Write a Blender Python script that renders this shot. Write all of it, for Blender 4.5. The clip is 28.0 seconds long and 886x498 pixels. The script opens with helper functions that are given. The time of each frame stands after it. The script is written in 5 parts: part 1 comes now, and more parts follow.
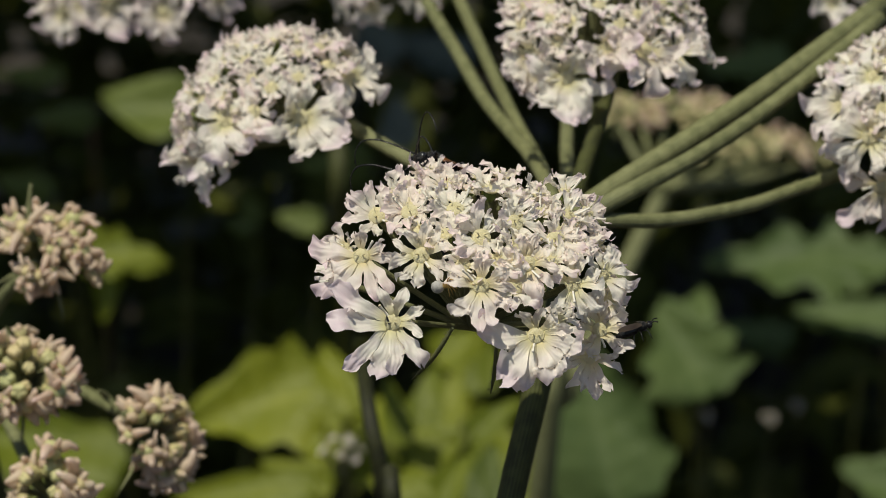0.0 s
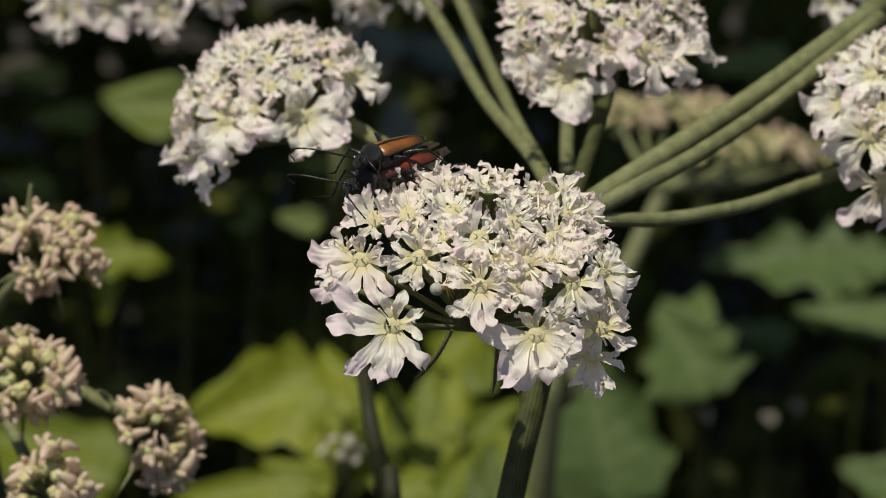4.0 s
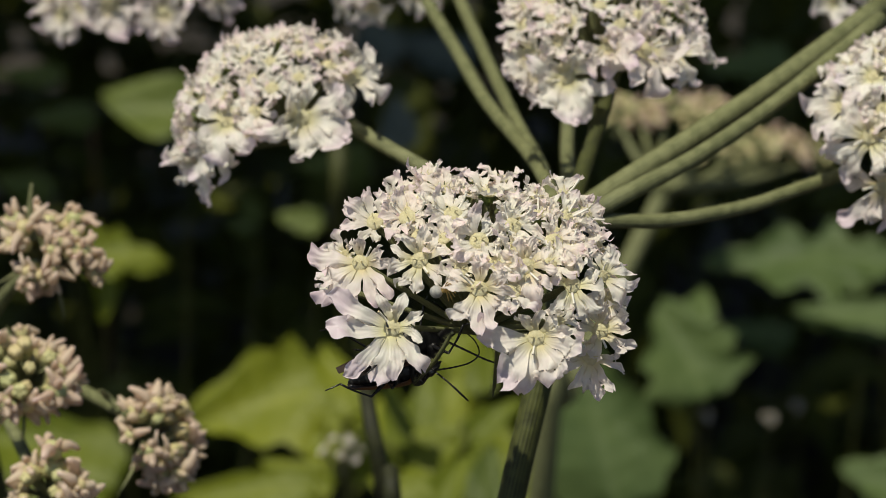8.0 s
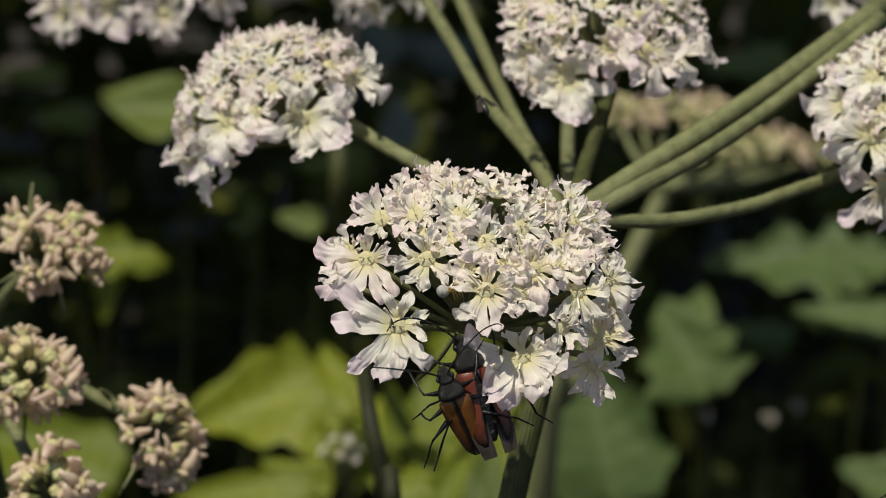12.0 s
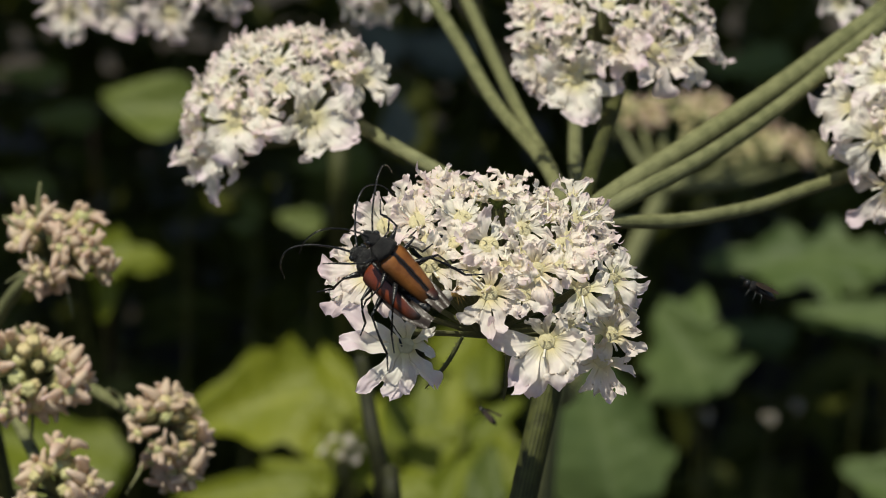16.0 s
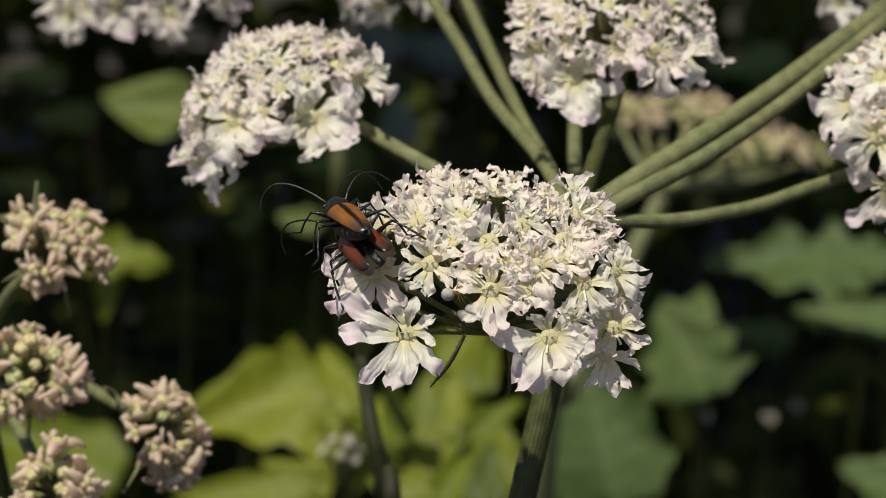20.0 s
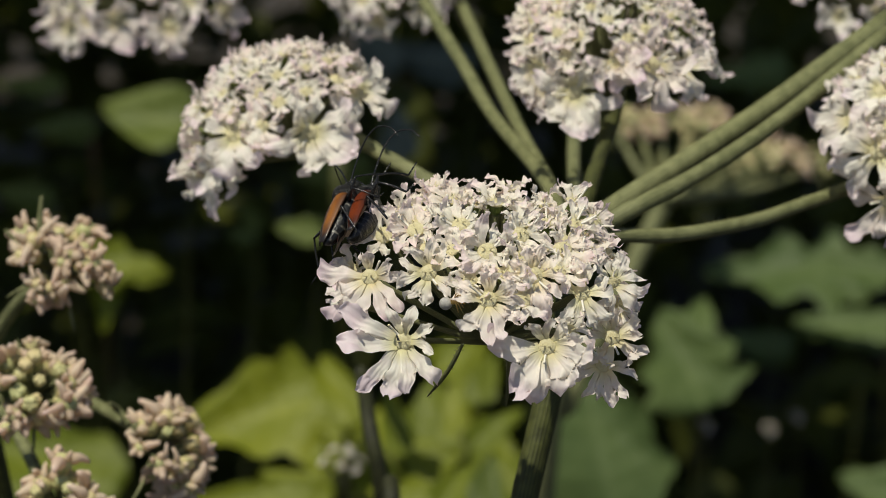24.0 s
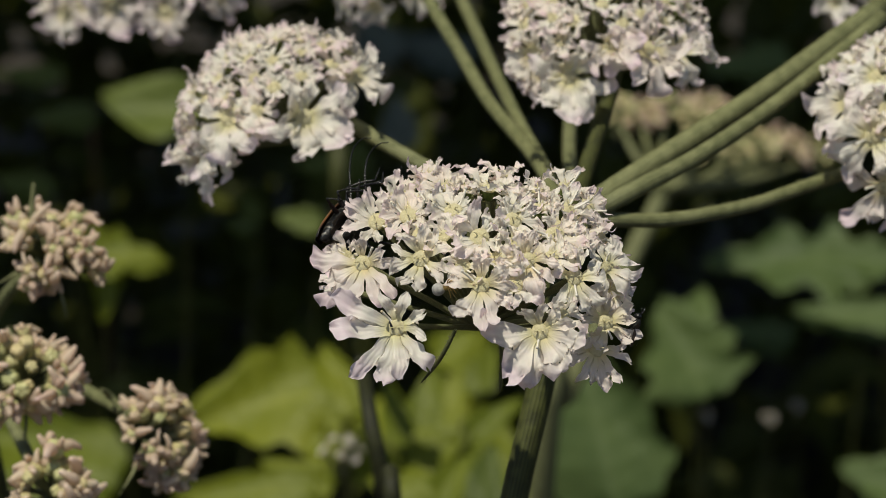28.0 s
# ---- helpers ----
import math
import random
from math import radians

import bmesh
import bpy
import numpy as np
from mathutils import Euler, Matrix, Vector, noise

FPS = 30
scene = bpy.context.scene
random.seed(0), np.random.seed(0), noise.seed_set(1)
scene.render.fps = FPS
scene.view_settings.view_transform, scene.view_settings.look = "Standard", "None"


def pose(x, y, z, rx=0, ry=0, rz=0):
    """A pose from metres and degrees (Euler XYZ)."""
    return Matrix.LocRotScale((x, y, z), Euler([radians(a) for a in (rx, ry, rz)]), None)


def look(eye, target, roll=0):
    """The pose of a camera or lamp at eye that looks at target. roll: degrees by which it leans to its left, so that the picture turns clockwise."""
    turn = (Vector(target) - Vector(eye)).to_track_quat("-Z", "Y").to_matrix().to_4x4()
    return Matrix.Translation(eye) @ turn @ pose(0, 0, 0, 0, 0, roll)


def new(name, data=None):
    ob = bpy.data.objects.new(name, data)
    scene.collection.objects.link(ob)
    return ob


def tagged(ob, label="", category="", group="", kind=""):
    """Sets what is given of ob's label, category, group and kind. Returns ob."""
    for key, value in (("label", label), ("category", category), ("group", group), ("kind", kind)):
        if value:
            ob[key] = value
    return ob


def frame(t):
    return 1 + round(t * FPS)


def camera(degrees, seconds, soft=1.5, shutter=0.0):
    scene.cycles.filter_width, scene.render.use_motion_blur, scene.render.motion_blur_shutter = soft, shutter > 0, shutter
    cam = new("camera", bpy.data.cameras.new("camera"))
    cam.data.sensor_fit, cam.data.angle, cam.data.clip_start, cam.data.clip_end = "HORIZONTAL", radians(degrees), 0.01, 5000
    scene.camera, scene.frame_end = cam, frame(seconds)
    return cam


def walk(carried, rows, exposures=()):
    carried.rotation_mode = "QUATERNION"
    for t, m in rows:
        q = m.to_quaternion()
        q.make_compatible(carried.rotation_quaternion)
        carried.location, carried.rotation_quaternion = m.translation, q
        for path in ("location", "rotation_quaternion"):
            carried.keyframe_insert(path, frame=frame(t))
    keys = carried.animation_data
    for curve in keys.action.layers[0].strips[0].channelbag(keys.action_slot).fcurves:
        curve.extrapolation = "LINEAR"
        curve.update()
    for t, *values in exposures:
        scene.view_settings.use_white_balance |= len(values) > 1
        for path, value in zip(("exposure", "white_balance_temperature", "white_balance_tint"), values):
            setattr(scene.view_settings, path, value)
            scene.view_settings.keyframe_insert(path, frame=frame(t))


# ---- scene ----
SECONDS = 28.0
cam = camera(20.0, SECONDS, soft=0.8)
cam.data.dof.use_dof = True
cam.data.dof.focus_distance = 0.226
cam.data.dof.aperture_fstop = 48.0
walk(cam, [(0, pose(0, 0, 1, 72.000)), (21.5, pose(0, 0, 1, 72.000)), (22.3, pose(0, 0, 1, 72.180)), (22.9, pose(0, 0, 1, 72.425)), (23.5, pose(0, 0, 1, 72.361)), (24, pose(0, 0, 1, 72.238)), (24.5, pose(0, 0, 1, 72.090)), (25, pose(0, 0, 1, 72.052)), (25.5, pose(0, 0, 1, 72.028)), (26, pose(0, 0, 1, 72.013)), (26.5, pose(0, 0, 1, 72.000)), (28, pose(0, 0, 1, 72.000))],
     exposures=[(0, -0.02), (6, 0.04), (12, 0.05), (17, 0.14), (21.5, 0.14), (25, -0.02), (28, -0.1)])

# ---- light ----
SUN_ELEVATION, SUN_AZIMUTH = 68.0, -138.0   # azimuth clockwise from +y: the sun stands to the left of and behind the camera
world = bpy.data.worlds.new("world")
scene.world = world
world.use_nodes = True
sky = world.node_tree.nodes.new("ShaderNodeTexSky")
sky.sky_type = 'NISHITA'
sky.sun_disc = False
sky.sun_elevation = radians(SUN_ELEVATION)
sky.sun_rotation = radians(SUN_AZIMUTH)
background = world.node_tree.nodes["Background"]
background.inputs["Strength"].default_value = 0.078
world.node_tree.links.new(sky.outputs[0], background.inputs["Color"])

sun_from = Vector((math.sin(radians(SUN_AZIMUTH)) * math.cos(radians(SUN_ELEVATION)),
                   math.cos(radians(SUN_AZIMUTH)) * math.cos(radians(SUN_ELEVATION)),
                   math.sin(radians(SUN_ELEVATION))))
sun_data = bpy.data.lights.new("sun", "SUN")
sun_data.energy, sun_data.angle, sun_data.color = 4.55, radians(0.53), (1.0, 0.955, 0.795)
sun = new("sun", sun_data)
sun.matrix_world = look(sun_from * 10, (0, 0, 0))


# ---- materials ----
def graph(name):
    m = bpy.data.materials.new(name)
    m.use_nodes = True
    nt = m.node_tree
    return m, nt, nt.nodes["Principled BSDF"], nt.nodes["Material Output"]


def add(nt, kind, **values):
    n = nt.nodes.new(kind)
    for k, v in values.items():
        n.inputs[k].default_value = v
    return n


def ramp(nt, source, stops):
    r = nt.nodes.new("ShaderNodeValToRGB")
    while len(r.color_ramp.elements) < len(stops):
        r.color_ramp.elements.new(0.5)
    for e, (at, col) in zip(r.color_ramp.elements, stops):
        e.position, e.color = at, (*col, 1)
    nt.links.new(source, r.inputs[0])
    return r


def mixed(nt, factor, a, b, blend='MIX'):
    n = nt.nodes.new("ShaderNodeMix")
    n.data_type, n.blend_type = 'RGBA', blend
    for key, v in ((0, factor), (6, a), (7, b)):
        if hasattr(v, "is_linked"):
            nt.links.new(v, n.inputs[key])
        else:
            n.inputs[key].default_value = v if key == 0 else (*v, 1)
    return n.outputs[2]


def object_noise(nt, scale, detail=3.0):
    tc = nt.nodes.new("ShaderNodeTexCoord")
    n = add(nt, "ShaderNodeTexNoise", Scale=scale, Detail=detail)
    nt.links.new(tc.outputs["Object"], n.inputs["Vector"])
    return n.outputs["Fac"], tc


def relief(nt, bsdf, height, strength, distance):
    b = add(nt, "ShaderNodeBump", Strength=strength, Distance=distance)
    nt.links.new(height, b.inputs["Height"])
    nt.links.new(b.outputs[0], bsdf.inputs["Normal"])


def see_through(nt, bsdf, out, colour, share):
    """Part of the light passes through a thin sheet."""
    tr = nt.nodes.new("ShaderNodeBsdfTranslucent")
    if hasattr(colour, "is_linked"):
        nt.links.new(colour, tr.inputs[0])
    else:
        tr.inputs[0].default_value = (*colour, 1)
    mx = nt.nodes.new("ShaderNodeMixShader")
    mx.inputs[0].default_value = share
    nt.links.new(bsdf.outputs[0], mx.inputs[1])
    nt.links.new(tr.outputs[0], mx.inputs[2])
    nt.links.new(mx.outputs[0], out.inputs["Surface"])


def petal_material(name, heart, sheet, rim, reach):
    """White petals, cream near the heart, tinged with lilac towards the rim; floret-sized object space."""
    m, nt, bsdf, out = graph(name)
    fac, tc = object_noise(nt, 900.0, 2.0)
    ln = nt.nodes.new("ShaderNodeVectorMath")
    ln.operation = 'LENGTH'
    nt.links.new(tc.outputs["Object"], ln.inputs[0])
    k = nt.nodes.new("ShaderNodeMath")
    k.operation = 'DIVIDE'
    k.inputs[1].default_value = reach
    nt.links.new(ln.outputs["Value"], k.inputs[0])
    base = ramp(nt, k.outputs[0], [(0.14, heart), (0.46, sheet), (0.70, sheet), (1.0, rim)])
    info = nt.nodes.new("ShaderNodeObjectInfo")
    tint = ramp(nt, info.outputs["Random"], [(0.0, (1, 1, 1)), (0.5, (1.0, 0.985, 0.96)), (1.0, (0.975, 0.915, 0.93))])
    col = mixed(nt, 1.0, base.outputs[0], tint.outputs[0], 'MULTIPLY')
    spots = ramp(nt, fac, [(0.42, (1, 1, 1)), (0.75, (0.95, 0.89, 0.93))])
    col = mixed(nt, 0.8, col, spots.outputs[0], 'MULTIPLY')
    nt.links.new(col, bsdf.inputs["Base Color"])
    bsdf.inputs["Roughness"].default_value = 0.5
    bsdf.inputs["Specular IOR Level"].default_value = 0.3
    fine = add(nt, "ShaderNodeTexNoise", Scale=2600.0, Detail=3.0)
    nt.links.new(tc.outputs["Object"], fine.inputs["Vector"])
    sep = nt.nodes.new("ShaderNodeSeparateXYZ")
    nt.links.new(tc.outputs["Object"], sep.inputs[0])
    chain = None
    for kind, b in (('ARCTAN2', sep.outputs[0]), ('MULTIPLY', 46.0), ('ADD', fac), ('SINE', None), ('MULTIPLY_ADD', 0.22)):
        n = nt.nodes.new("ShaderNodeMath")
        n.operation = kind
        nt.links.new(chain if chain else sep.outputs[1], n.inputs[0])
        if hasattr(b, "is_linked"):
            nt.links.new(b, n.inputs[1])
        elif b is not None:
            n.inputs[1].default_value = b
        if kind == 'MULTIPLY_ADD':
            nt.links.new(fine.outputs["Fac"], n.inputs[2])
        chain = n.outputs[0]
    relief(nt, bsdf, chain, 0.22, 0.00016)
    see_through(nt, bsdf, out, col, 0.5)
    return m


M_petal = petal_material("petal_white", (0.84, 0.79, 0.50), (0.92, 0.89, 0.785), (0.90, 0.79, 0.785), 0.0027)
M_petal_big = petal_material("petal_outer", (0.83, 0.79, 0.42), (0.915, 0.885, 0.80), (0.90, 0.79, 0.83), 0.0048)
M_bud_petal = petal_material("petal_bud", (0.60, 0.50, 0.31), (0.76, 0.64, 0.50), (0.83, 0.69, 0.62), 0.0026)


def plain(name, dark, light, scale, rough, bump=0.3, size=0.0002, spec=0.5, share=0.0, metallic=0.0, random_tint=None):
    """A surface between two tones, with grain at two scales."""
    m, nt, bsdf, out = graph(name)
    fac, tc = object_noise(nt, scale, 4.0)
    col = ramp(nt, fac, [(0.3, dark), (0.7, light)]).outputs[0]
    if random_tint:
        info = nt.nodes.new("ShaderNodeObjectInfo")
        tint = ramp(nt, info.outputs["Random"], [(0.0, random_tint[0]), (1.0, random_tint[1])])
        col = mixed(nt, 1.0, col, tint.outputs[0], 'MULTIPLY')
    nt.links.new(col, bsdf.inputs["Base Color"])
    bsdf.inputs["Roughness"].default_value = rough
    bsdf.inputs["Specular IOR Level"].default_value = spec
    bsdf.inputs["Metallic"].default_value = metallic
    fine = add(nt, "ShaderNodeTexNoise", Scale=scale * 5, Detail=3.0)
    nt.links.new(tc.outputs["Object"], fine.inputs["Vector"])
    relief(nt, bsdf, fine.outputs["Fac"], bump, size)
    if share:
        see_through(nt, bsdf, out, col, share)
    return m


M_disc = plain("nectar_disc", (0.78, 0.70, 0.40), (0.87, 0.80, 0.52), 3500, 0.35, 0.9, share=0.25)
M_filament = plain("filament", (0.74, 0.70, 0.58), (0.80, 0.76, 0.68), 900, 0.5, share=0.2)
M_anther = plain("anther", (0.42, 0.34, 0.18), (0.6, 0.52, 0.32), 2000, 0.6)
M_ovary = plain("ovary_green", (0.10, 0.15, 0.03), (0.22, 0.27, 0.07), 1200, 0.55)
M_budgreen = plain("bud_green", (0.36, 0.34, 0.17), (0.55, 0.49, 0.29), 900, 0.55, random_tint=((1, 0.88, 0.8), (0.85, 0.95, 0.75)))
M_bract = plain("bract", (0.05, 0.06, 0.02), (0.10, 0.10, 0.03), 900, 0.6)


def stalk_material(name, dark, light):
    """Ribbed green stalk: lengthwise streaks and fine hairs."""
    m, nt, bsdf, out = graph(name)
    uv = nt.nodes.new("ShaderNodeAttribute")
    uv.attribute_name = "round"
    wave = nt.nodes.new("ShaderNodeMath")
    wave.operation = 'SINE'
    k = nt.nodes.new("ShaderNodeMath")
    k.operation = 'MULTIPLY'
    k.inputs[1].default_value = 11 * 2 * math.pi
    nt.links.new(uv.outputs["Fac"], k.inputs[0])
    nt.links.new(k.outputs[0], wave.inputs[0])
    fac, tc = object_noise(nt, 700.0)
    both = nt.nodes.new("ShaderNodeMath")
    both.operation = 'MULTIPLY_ADD'
    both.inputs[1].default_value = 0.16
    nt.links.new(wave.outputs[0], both.inputs[0])
    nt.links.new(fac, both.inputs[2])
    col = ramp(nt, both.outputs[0], [(0.3, dark), (0.7, light)])
    nt.links.new(col.outputs[0], bsdf.inputs["Base Color"])
    bsdf.inputs["Roughness"].default_value = 0.6
    bsdf.inputs["Specular IOR Level"].default_value = 0.25
    relief(nt, bsdf, both.outputs[0], 0.5, 0.0003)
    return m


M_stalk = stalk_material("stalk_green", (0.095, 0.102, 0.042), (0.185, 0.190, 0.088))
# near-black tone: the shade on the low plant's stem is put into its colour
M_stem_deep_shade = stalk_material("stem_deep_shade", (0.010, 0.011, 0.004), (0.026, 0.028, 0.008))
# stalk green lowered so the colour itself carries the shade on the stems
M_stem_shaded = stalk_material("stem_green_shaded", (0.022, 0.025, 0.006), (0.060, 0.066, 0.015))


def leaf_material(name, dark, light, vein, share=0.3, size=60.0):
    m, nt, bsdf, out = graph(name)
    fac, tc = object_noise(nt, size, 5.0)
    col = ramp(nt, fac, [(0.3, dark), (0.7, light)]).outputs[0]
    at = nt.nodes.new("ShaderNodeAttribute")
    at.attribute_name = "vein"
    col = mixed(nt, at.outputs["Fac"], col, vein)
    info = nt.nodes.new("ShaderNodeObjectInfo")
    tint = ramp(nt, info.outputs["Random"], [(0.0, (0.75, 0.8, 0.75)), (1.0, (1.15, 1.12, 1.0))])
    col = mixed(nt, 1.0, col, tint.outputs[0], 'MULTIPLY')
    nt.links.new(col, bsdf.inputs["Base Color"])
    bsdf.inputs["Roughness"].default_value = 0.5
    bsdf.inputs["Specular IOR Level"].default_value = 0.22
    fine = add(nt, "ShaderNodeTexNoise", Scale=size * 6, Detail=3.0)
    nt.links.new(tc.outputs["Object"], fine.inputs["Vector"])
    relief(nt, bsdf, fine.outputs["Fac"], 0.4, 0.002)
    see_through(nt, bsdf, out, col, share)
    return m


M_leaf_yellow = leaf_material("leaf_yellow_green", (0.10, 0.125, 0.006), (0.17, 0.19, 0.012), (0.21, 0.23, 0.04))
M_leaf_green = leaf_material("leaf_mid_green", (0.06, 0.085, 0.016), (0.11, 0.14, 0.03), (0.15, 0.18, 0.06))
M_leaf_blue = leaf_material("leaf_blue_green", (0.065, 0.10, 0.032), (0.11, 0.15, 0.05), (0.13, 0.17, 0.07))
M_leaf_dark = leaf_material("leaf_dark", (0.045, 0.055, 0.008), (0.10, 0.11, 0.02), (0.09, 0.10, 0.03), 0.3)
M_leaf_grey = leaf_material("leaf_grey", (0.08, 0.10, 0.09), (0.13, 0.15, 0.13), (0.16, 0.18, 0.15))
M_soil = plain("soil", (0.012, 0.009, 0.006), (0.045, 0.032, 0.02), 14, 0.95, 0.8, 0.02)
M_twig = plain("twig_brown", (0.05, 0.025, 0.015), (0.11, 0.055, 0.03), 300, 0.8)

M_black = plain("chitin_black", (0.006, 0.006, 0.006), (0.016, 0.015, 0.015), 2500, 0.24, 0.3, 0.0001, 0.35)
M_thorax = plain("thorax_downy", (0.004, 0.004, 0.004), (0.016, 0.015, 0.014), 4500, 0.34, 0.7, 0.0002, 0.35)
M_eye = plain("eye", (0.004, 0.004, 0.004), (0.01, 0.01, 0.01), 5000, 0.12, 0.1, 0.0001, 0.8)


def belly_material():
    """Black belly with rings of short silvery hair."""
    m, nt, bsdf, out = graph("belly_silvery")
    fac, tc = object_noise(nt, 3000.0)
    wave = add(nt, "ShaderNodeTexWave", Scale=370.0, Distortion=1.5)
    wave.bands_direction = 'Y'
    nt.links.new(tc.outputs["Object"], wave.inputs["Vector"])
    both = nt.nodes.new("ShaderNodeMath")
    both.operation = 'MULTIPLY'
    nt.links.new(fac, both.inputs[0])
    nt.links.new(wave.outputs["Fac"], both.inputs[1])
    col = ramp(nt, both.outputs[0], [(0.40, (0.006, 0.006, 0.006)), (0.70, (0.13, 0.12, 0.10))])
    nt.links.new(col.outputs[0], bsdf.inputs["Base Color"])
    bsdf.inputs["Roughness"].default_value = 0.35
    relief(nt, bsdf, fac, 0.6, 0.0002)
    return m


M_belly = belly_material()
M_wing_membrane = plain("hind_wing", (0.035, 0.024, 0.018), (0.08, 0.06, 0.045), 800, 0.3, 0.4, 0.0001, 0.6, 0.5)


def elytron_material(name, colour, warm, suture, tip_from, edge):
    """Wing case: punctured glossy chitin, dark along the seam, the outer edge and the tip."""
    m, nt, bsdf, out = graph(name)
    tc = nt.nodes.new("ShaderNodeTexCoord")
    sep = nt.nodes.new("ShaderNodeSeparateXYZ")
    nt.links.new(tc.outputs["Object"], sep.inputs[0])

    def op(kind, a, b):
        n = nt.nodes.new("ShaderNodeMath")
        n.operation = kind
        for i, v in enumerate((a, b)):
            if hasattr(v, "is_linked"):
                nt.links.new(v, n.inputs[i])
            else:
                n.inputs[i].default_value = v
        n.use_clamp = kind in ('MULTIPLY_ADD',)
        return n.outputs[0]

    x = op('ABSOLUTE', sep.outputs[0], 0)
    noise_fac = add(nt, "ShaderNodeTexNoise", Scale=1200.0, Detail=3.0)
    nt.links.new(tc.outputs["Object"], noise_fac.inputs["Vector"])
    wob = op('MULTIPLY', op('SUBTRACT', noise_fac.outputs["Fac"], 0.5), 0.0004)
    seam = ramp(nt, op('DIVIDE', op('ADD', x, wob), suture), [(0.6, (1, 1, 1)), (1.0, (0, 0, 0))])
    tip = ramp(nt, op('DIVIDE', op('SUBTRACT', tip_from, op('ADD', sep.outputs[1], wob)), 0.0022), [(0.0, (0, 0, 0)), (1.0, (1, 1, 1))])
    side = ramp(nt, op('DIVIDE', op('SUBTRACT', op('ADD', x, wob), edge), 0.0007), [(0.0, (0, 0, 0)), (1.0, (1, 1, 1))])
    base = ramp(nt, noise_fac.outputs["Fac"], [(0.3, colour), (0.7, warm)]).outputs[0]
    dark = (0.012, 0.008, 0.006)
    col = mixed(nt, seam.outputs[0], base, dark)
    col = mixed(nt, tip.outputs[0], col, dark)
    col = mixed(nt, side.outputs[0], col, dark)
    nt.links.new(col, bsdf.inputs["Base Color"])
    bsdf.inputs["Roughness"].default_value = 0.36
    bsdf.inputs["Specular IOR Level"].default_value = 0.5
    pits = add(nt, "ShaderNodeTexVoronoi", Scale=7000.0)
    nt.links.new(tc.outputs["Object"], pits.inputs["Vector"])
    relief(nt, bsdf, pits.outputs["Distance"], 0.14, 0.0001)
    return m


M_elytron_tan = elytron_material("wing_case_tan", (0.15, 0.048, 0.007), (0.23, 0.088, 0.017), 0.00030, -0.0017, 0.00090)
M_elytron_red = elytron_material("wing_case_red", (0.085, 0.013, 0.003), (0.14, 0.026, 0.005), 0.00020, -0.0026, 0.00100)


# ---- mesh helpers ----
def part(name, bm, material, parent, label="", smooth=True):
    mesh = bm if isinstance(bm, bpy.types.Mesh) else bpy.data.meshes.new(name)
    if not isinstance(bm, bpy.types.Mesh):
        bm.to_mesh(mesh)
        bm.free()
        for m in (material if isinstance(material, (list, tuple)) else [material]):
            mesh.materials.append(m)
        if smooth:
            mesh.polygons.foreach_set("use_smooth", [True] * len(mesh.polygons))
    ob = new(name, mesh)
    if parent is not None:
        ob.parent = parent
    if label:
        tagged(ob, label)
    return ob


def empty(name, m=None):
    ob = new(name)
    ob.empty_display_size = 0.005
    if m is not None:
        ob.matrix_basis = m
    return ob


def mesh_of(name, bm, materials):
    mesh = bpy.data.meshes.new(name)
    bm.to_mesh(mesh)
    bm.free()
    for m in materials:
        mesh.materials.append(m)
    mesh.polygons.foreach_set("use_smooth", [True] * len(mesh.polygons))
    return mesh


def grid_faces(bm, rows, mat=0, closed=False):
    """Quads between rows of vertices; closed joins the last of a row to its first."""
    made = []
    for a, b in zip(rows, rows[1:]):
        n = len(a)
        for j in range(n if closed else n - 1):
            f = bm.faces.new((a[j], a[(j + 1) % n], b[(j + 1) % n], b[j]))
            f.material_index = mat
            made.append(f)
    return made


def loft(bm, rings, mat=0, seg=14, cap=True):
    """Elliptic rings (y, half width, half height, z centre, x centre) along y, closed at both ends."""
    rows = []
    for y, hw, hh, zc, *xc in rings:
        x0 = xc[0] if xc else 0.0
        rows.append([bm.verts.new((x0 + hw * math.cos(2 * math.pi * j / seg), y, zc + hh * math.sin(2 * math.pi * j / seg))) for j in range(seg)])
    grid_faces(bm, rows, mat, True)
    if cap:
        for r in (rows[0], rows[-1]):
            bm.faces.new(r).material_index = mat
    return rows


def tube(bm, points, radii, seg=10, mat=0, layer=None, cap=True):
    """A tube through points with a radius at each; layer: a float layer that takes the way round (0 to 1)."""
    pts = [Vector(q) for q in points]
    up = Vector((0.137, 0.29, 0.947))
    rows = []
    for i, q in enumerate(pts):
        d = (pts[min(i + 1, len(pts) - 1)] - pts[max(i - 1, 0)]).normalized()
        a = d.cross(up)
        if a.length < 1e-3:
            a = d.cross(Vector((1, 0, 0)))
        a.normalize()
        up = a.cross(d)
        row = []
        for j in range(seg):
            w = 2 * math.pi * j / seg
            v = bm.verts.new(q + (a * math.cos(w) + up * math.sin(w)) * radii[i])
            if layer:
                v[layer] = abs(2 * j / seg - 1)
            row.append(v)
        rows.append(row)
    grid_faces(bm, rows, mat, True)
    if cap:
        for r in (rows[0], rows[-1]):
            bm.faces.new(r).material_index = mat


def bend(points, steps=6):
    """A smooth line through the points (Catmull-Rom)."""
    p = [Vector(q) for q in points]
    p = [p[0] * 2 - p[1]] + p + [p[-1] * 2 - p[-2]]
    out = []
    for i in range(1, len(p) - 2):
        for s in range(steps):
            t = s / steps
            out.append(0.5 * (2 * p[i] + (p[i + 1] - p[i - 1]) * t + (2 * p[i - 1] - 5 * p[i] + 4 * p[i + 1] - p[i + 2]) * t * t
                              + (3 * p[i] - p[i - 1] - 3 * p[i + 1] + p[i + 2]) * t ** 3))
    out.append(p[-2])
    return out


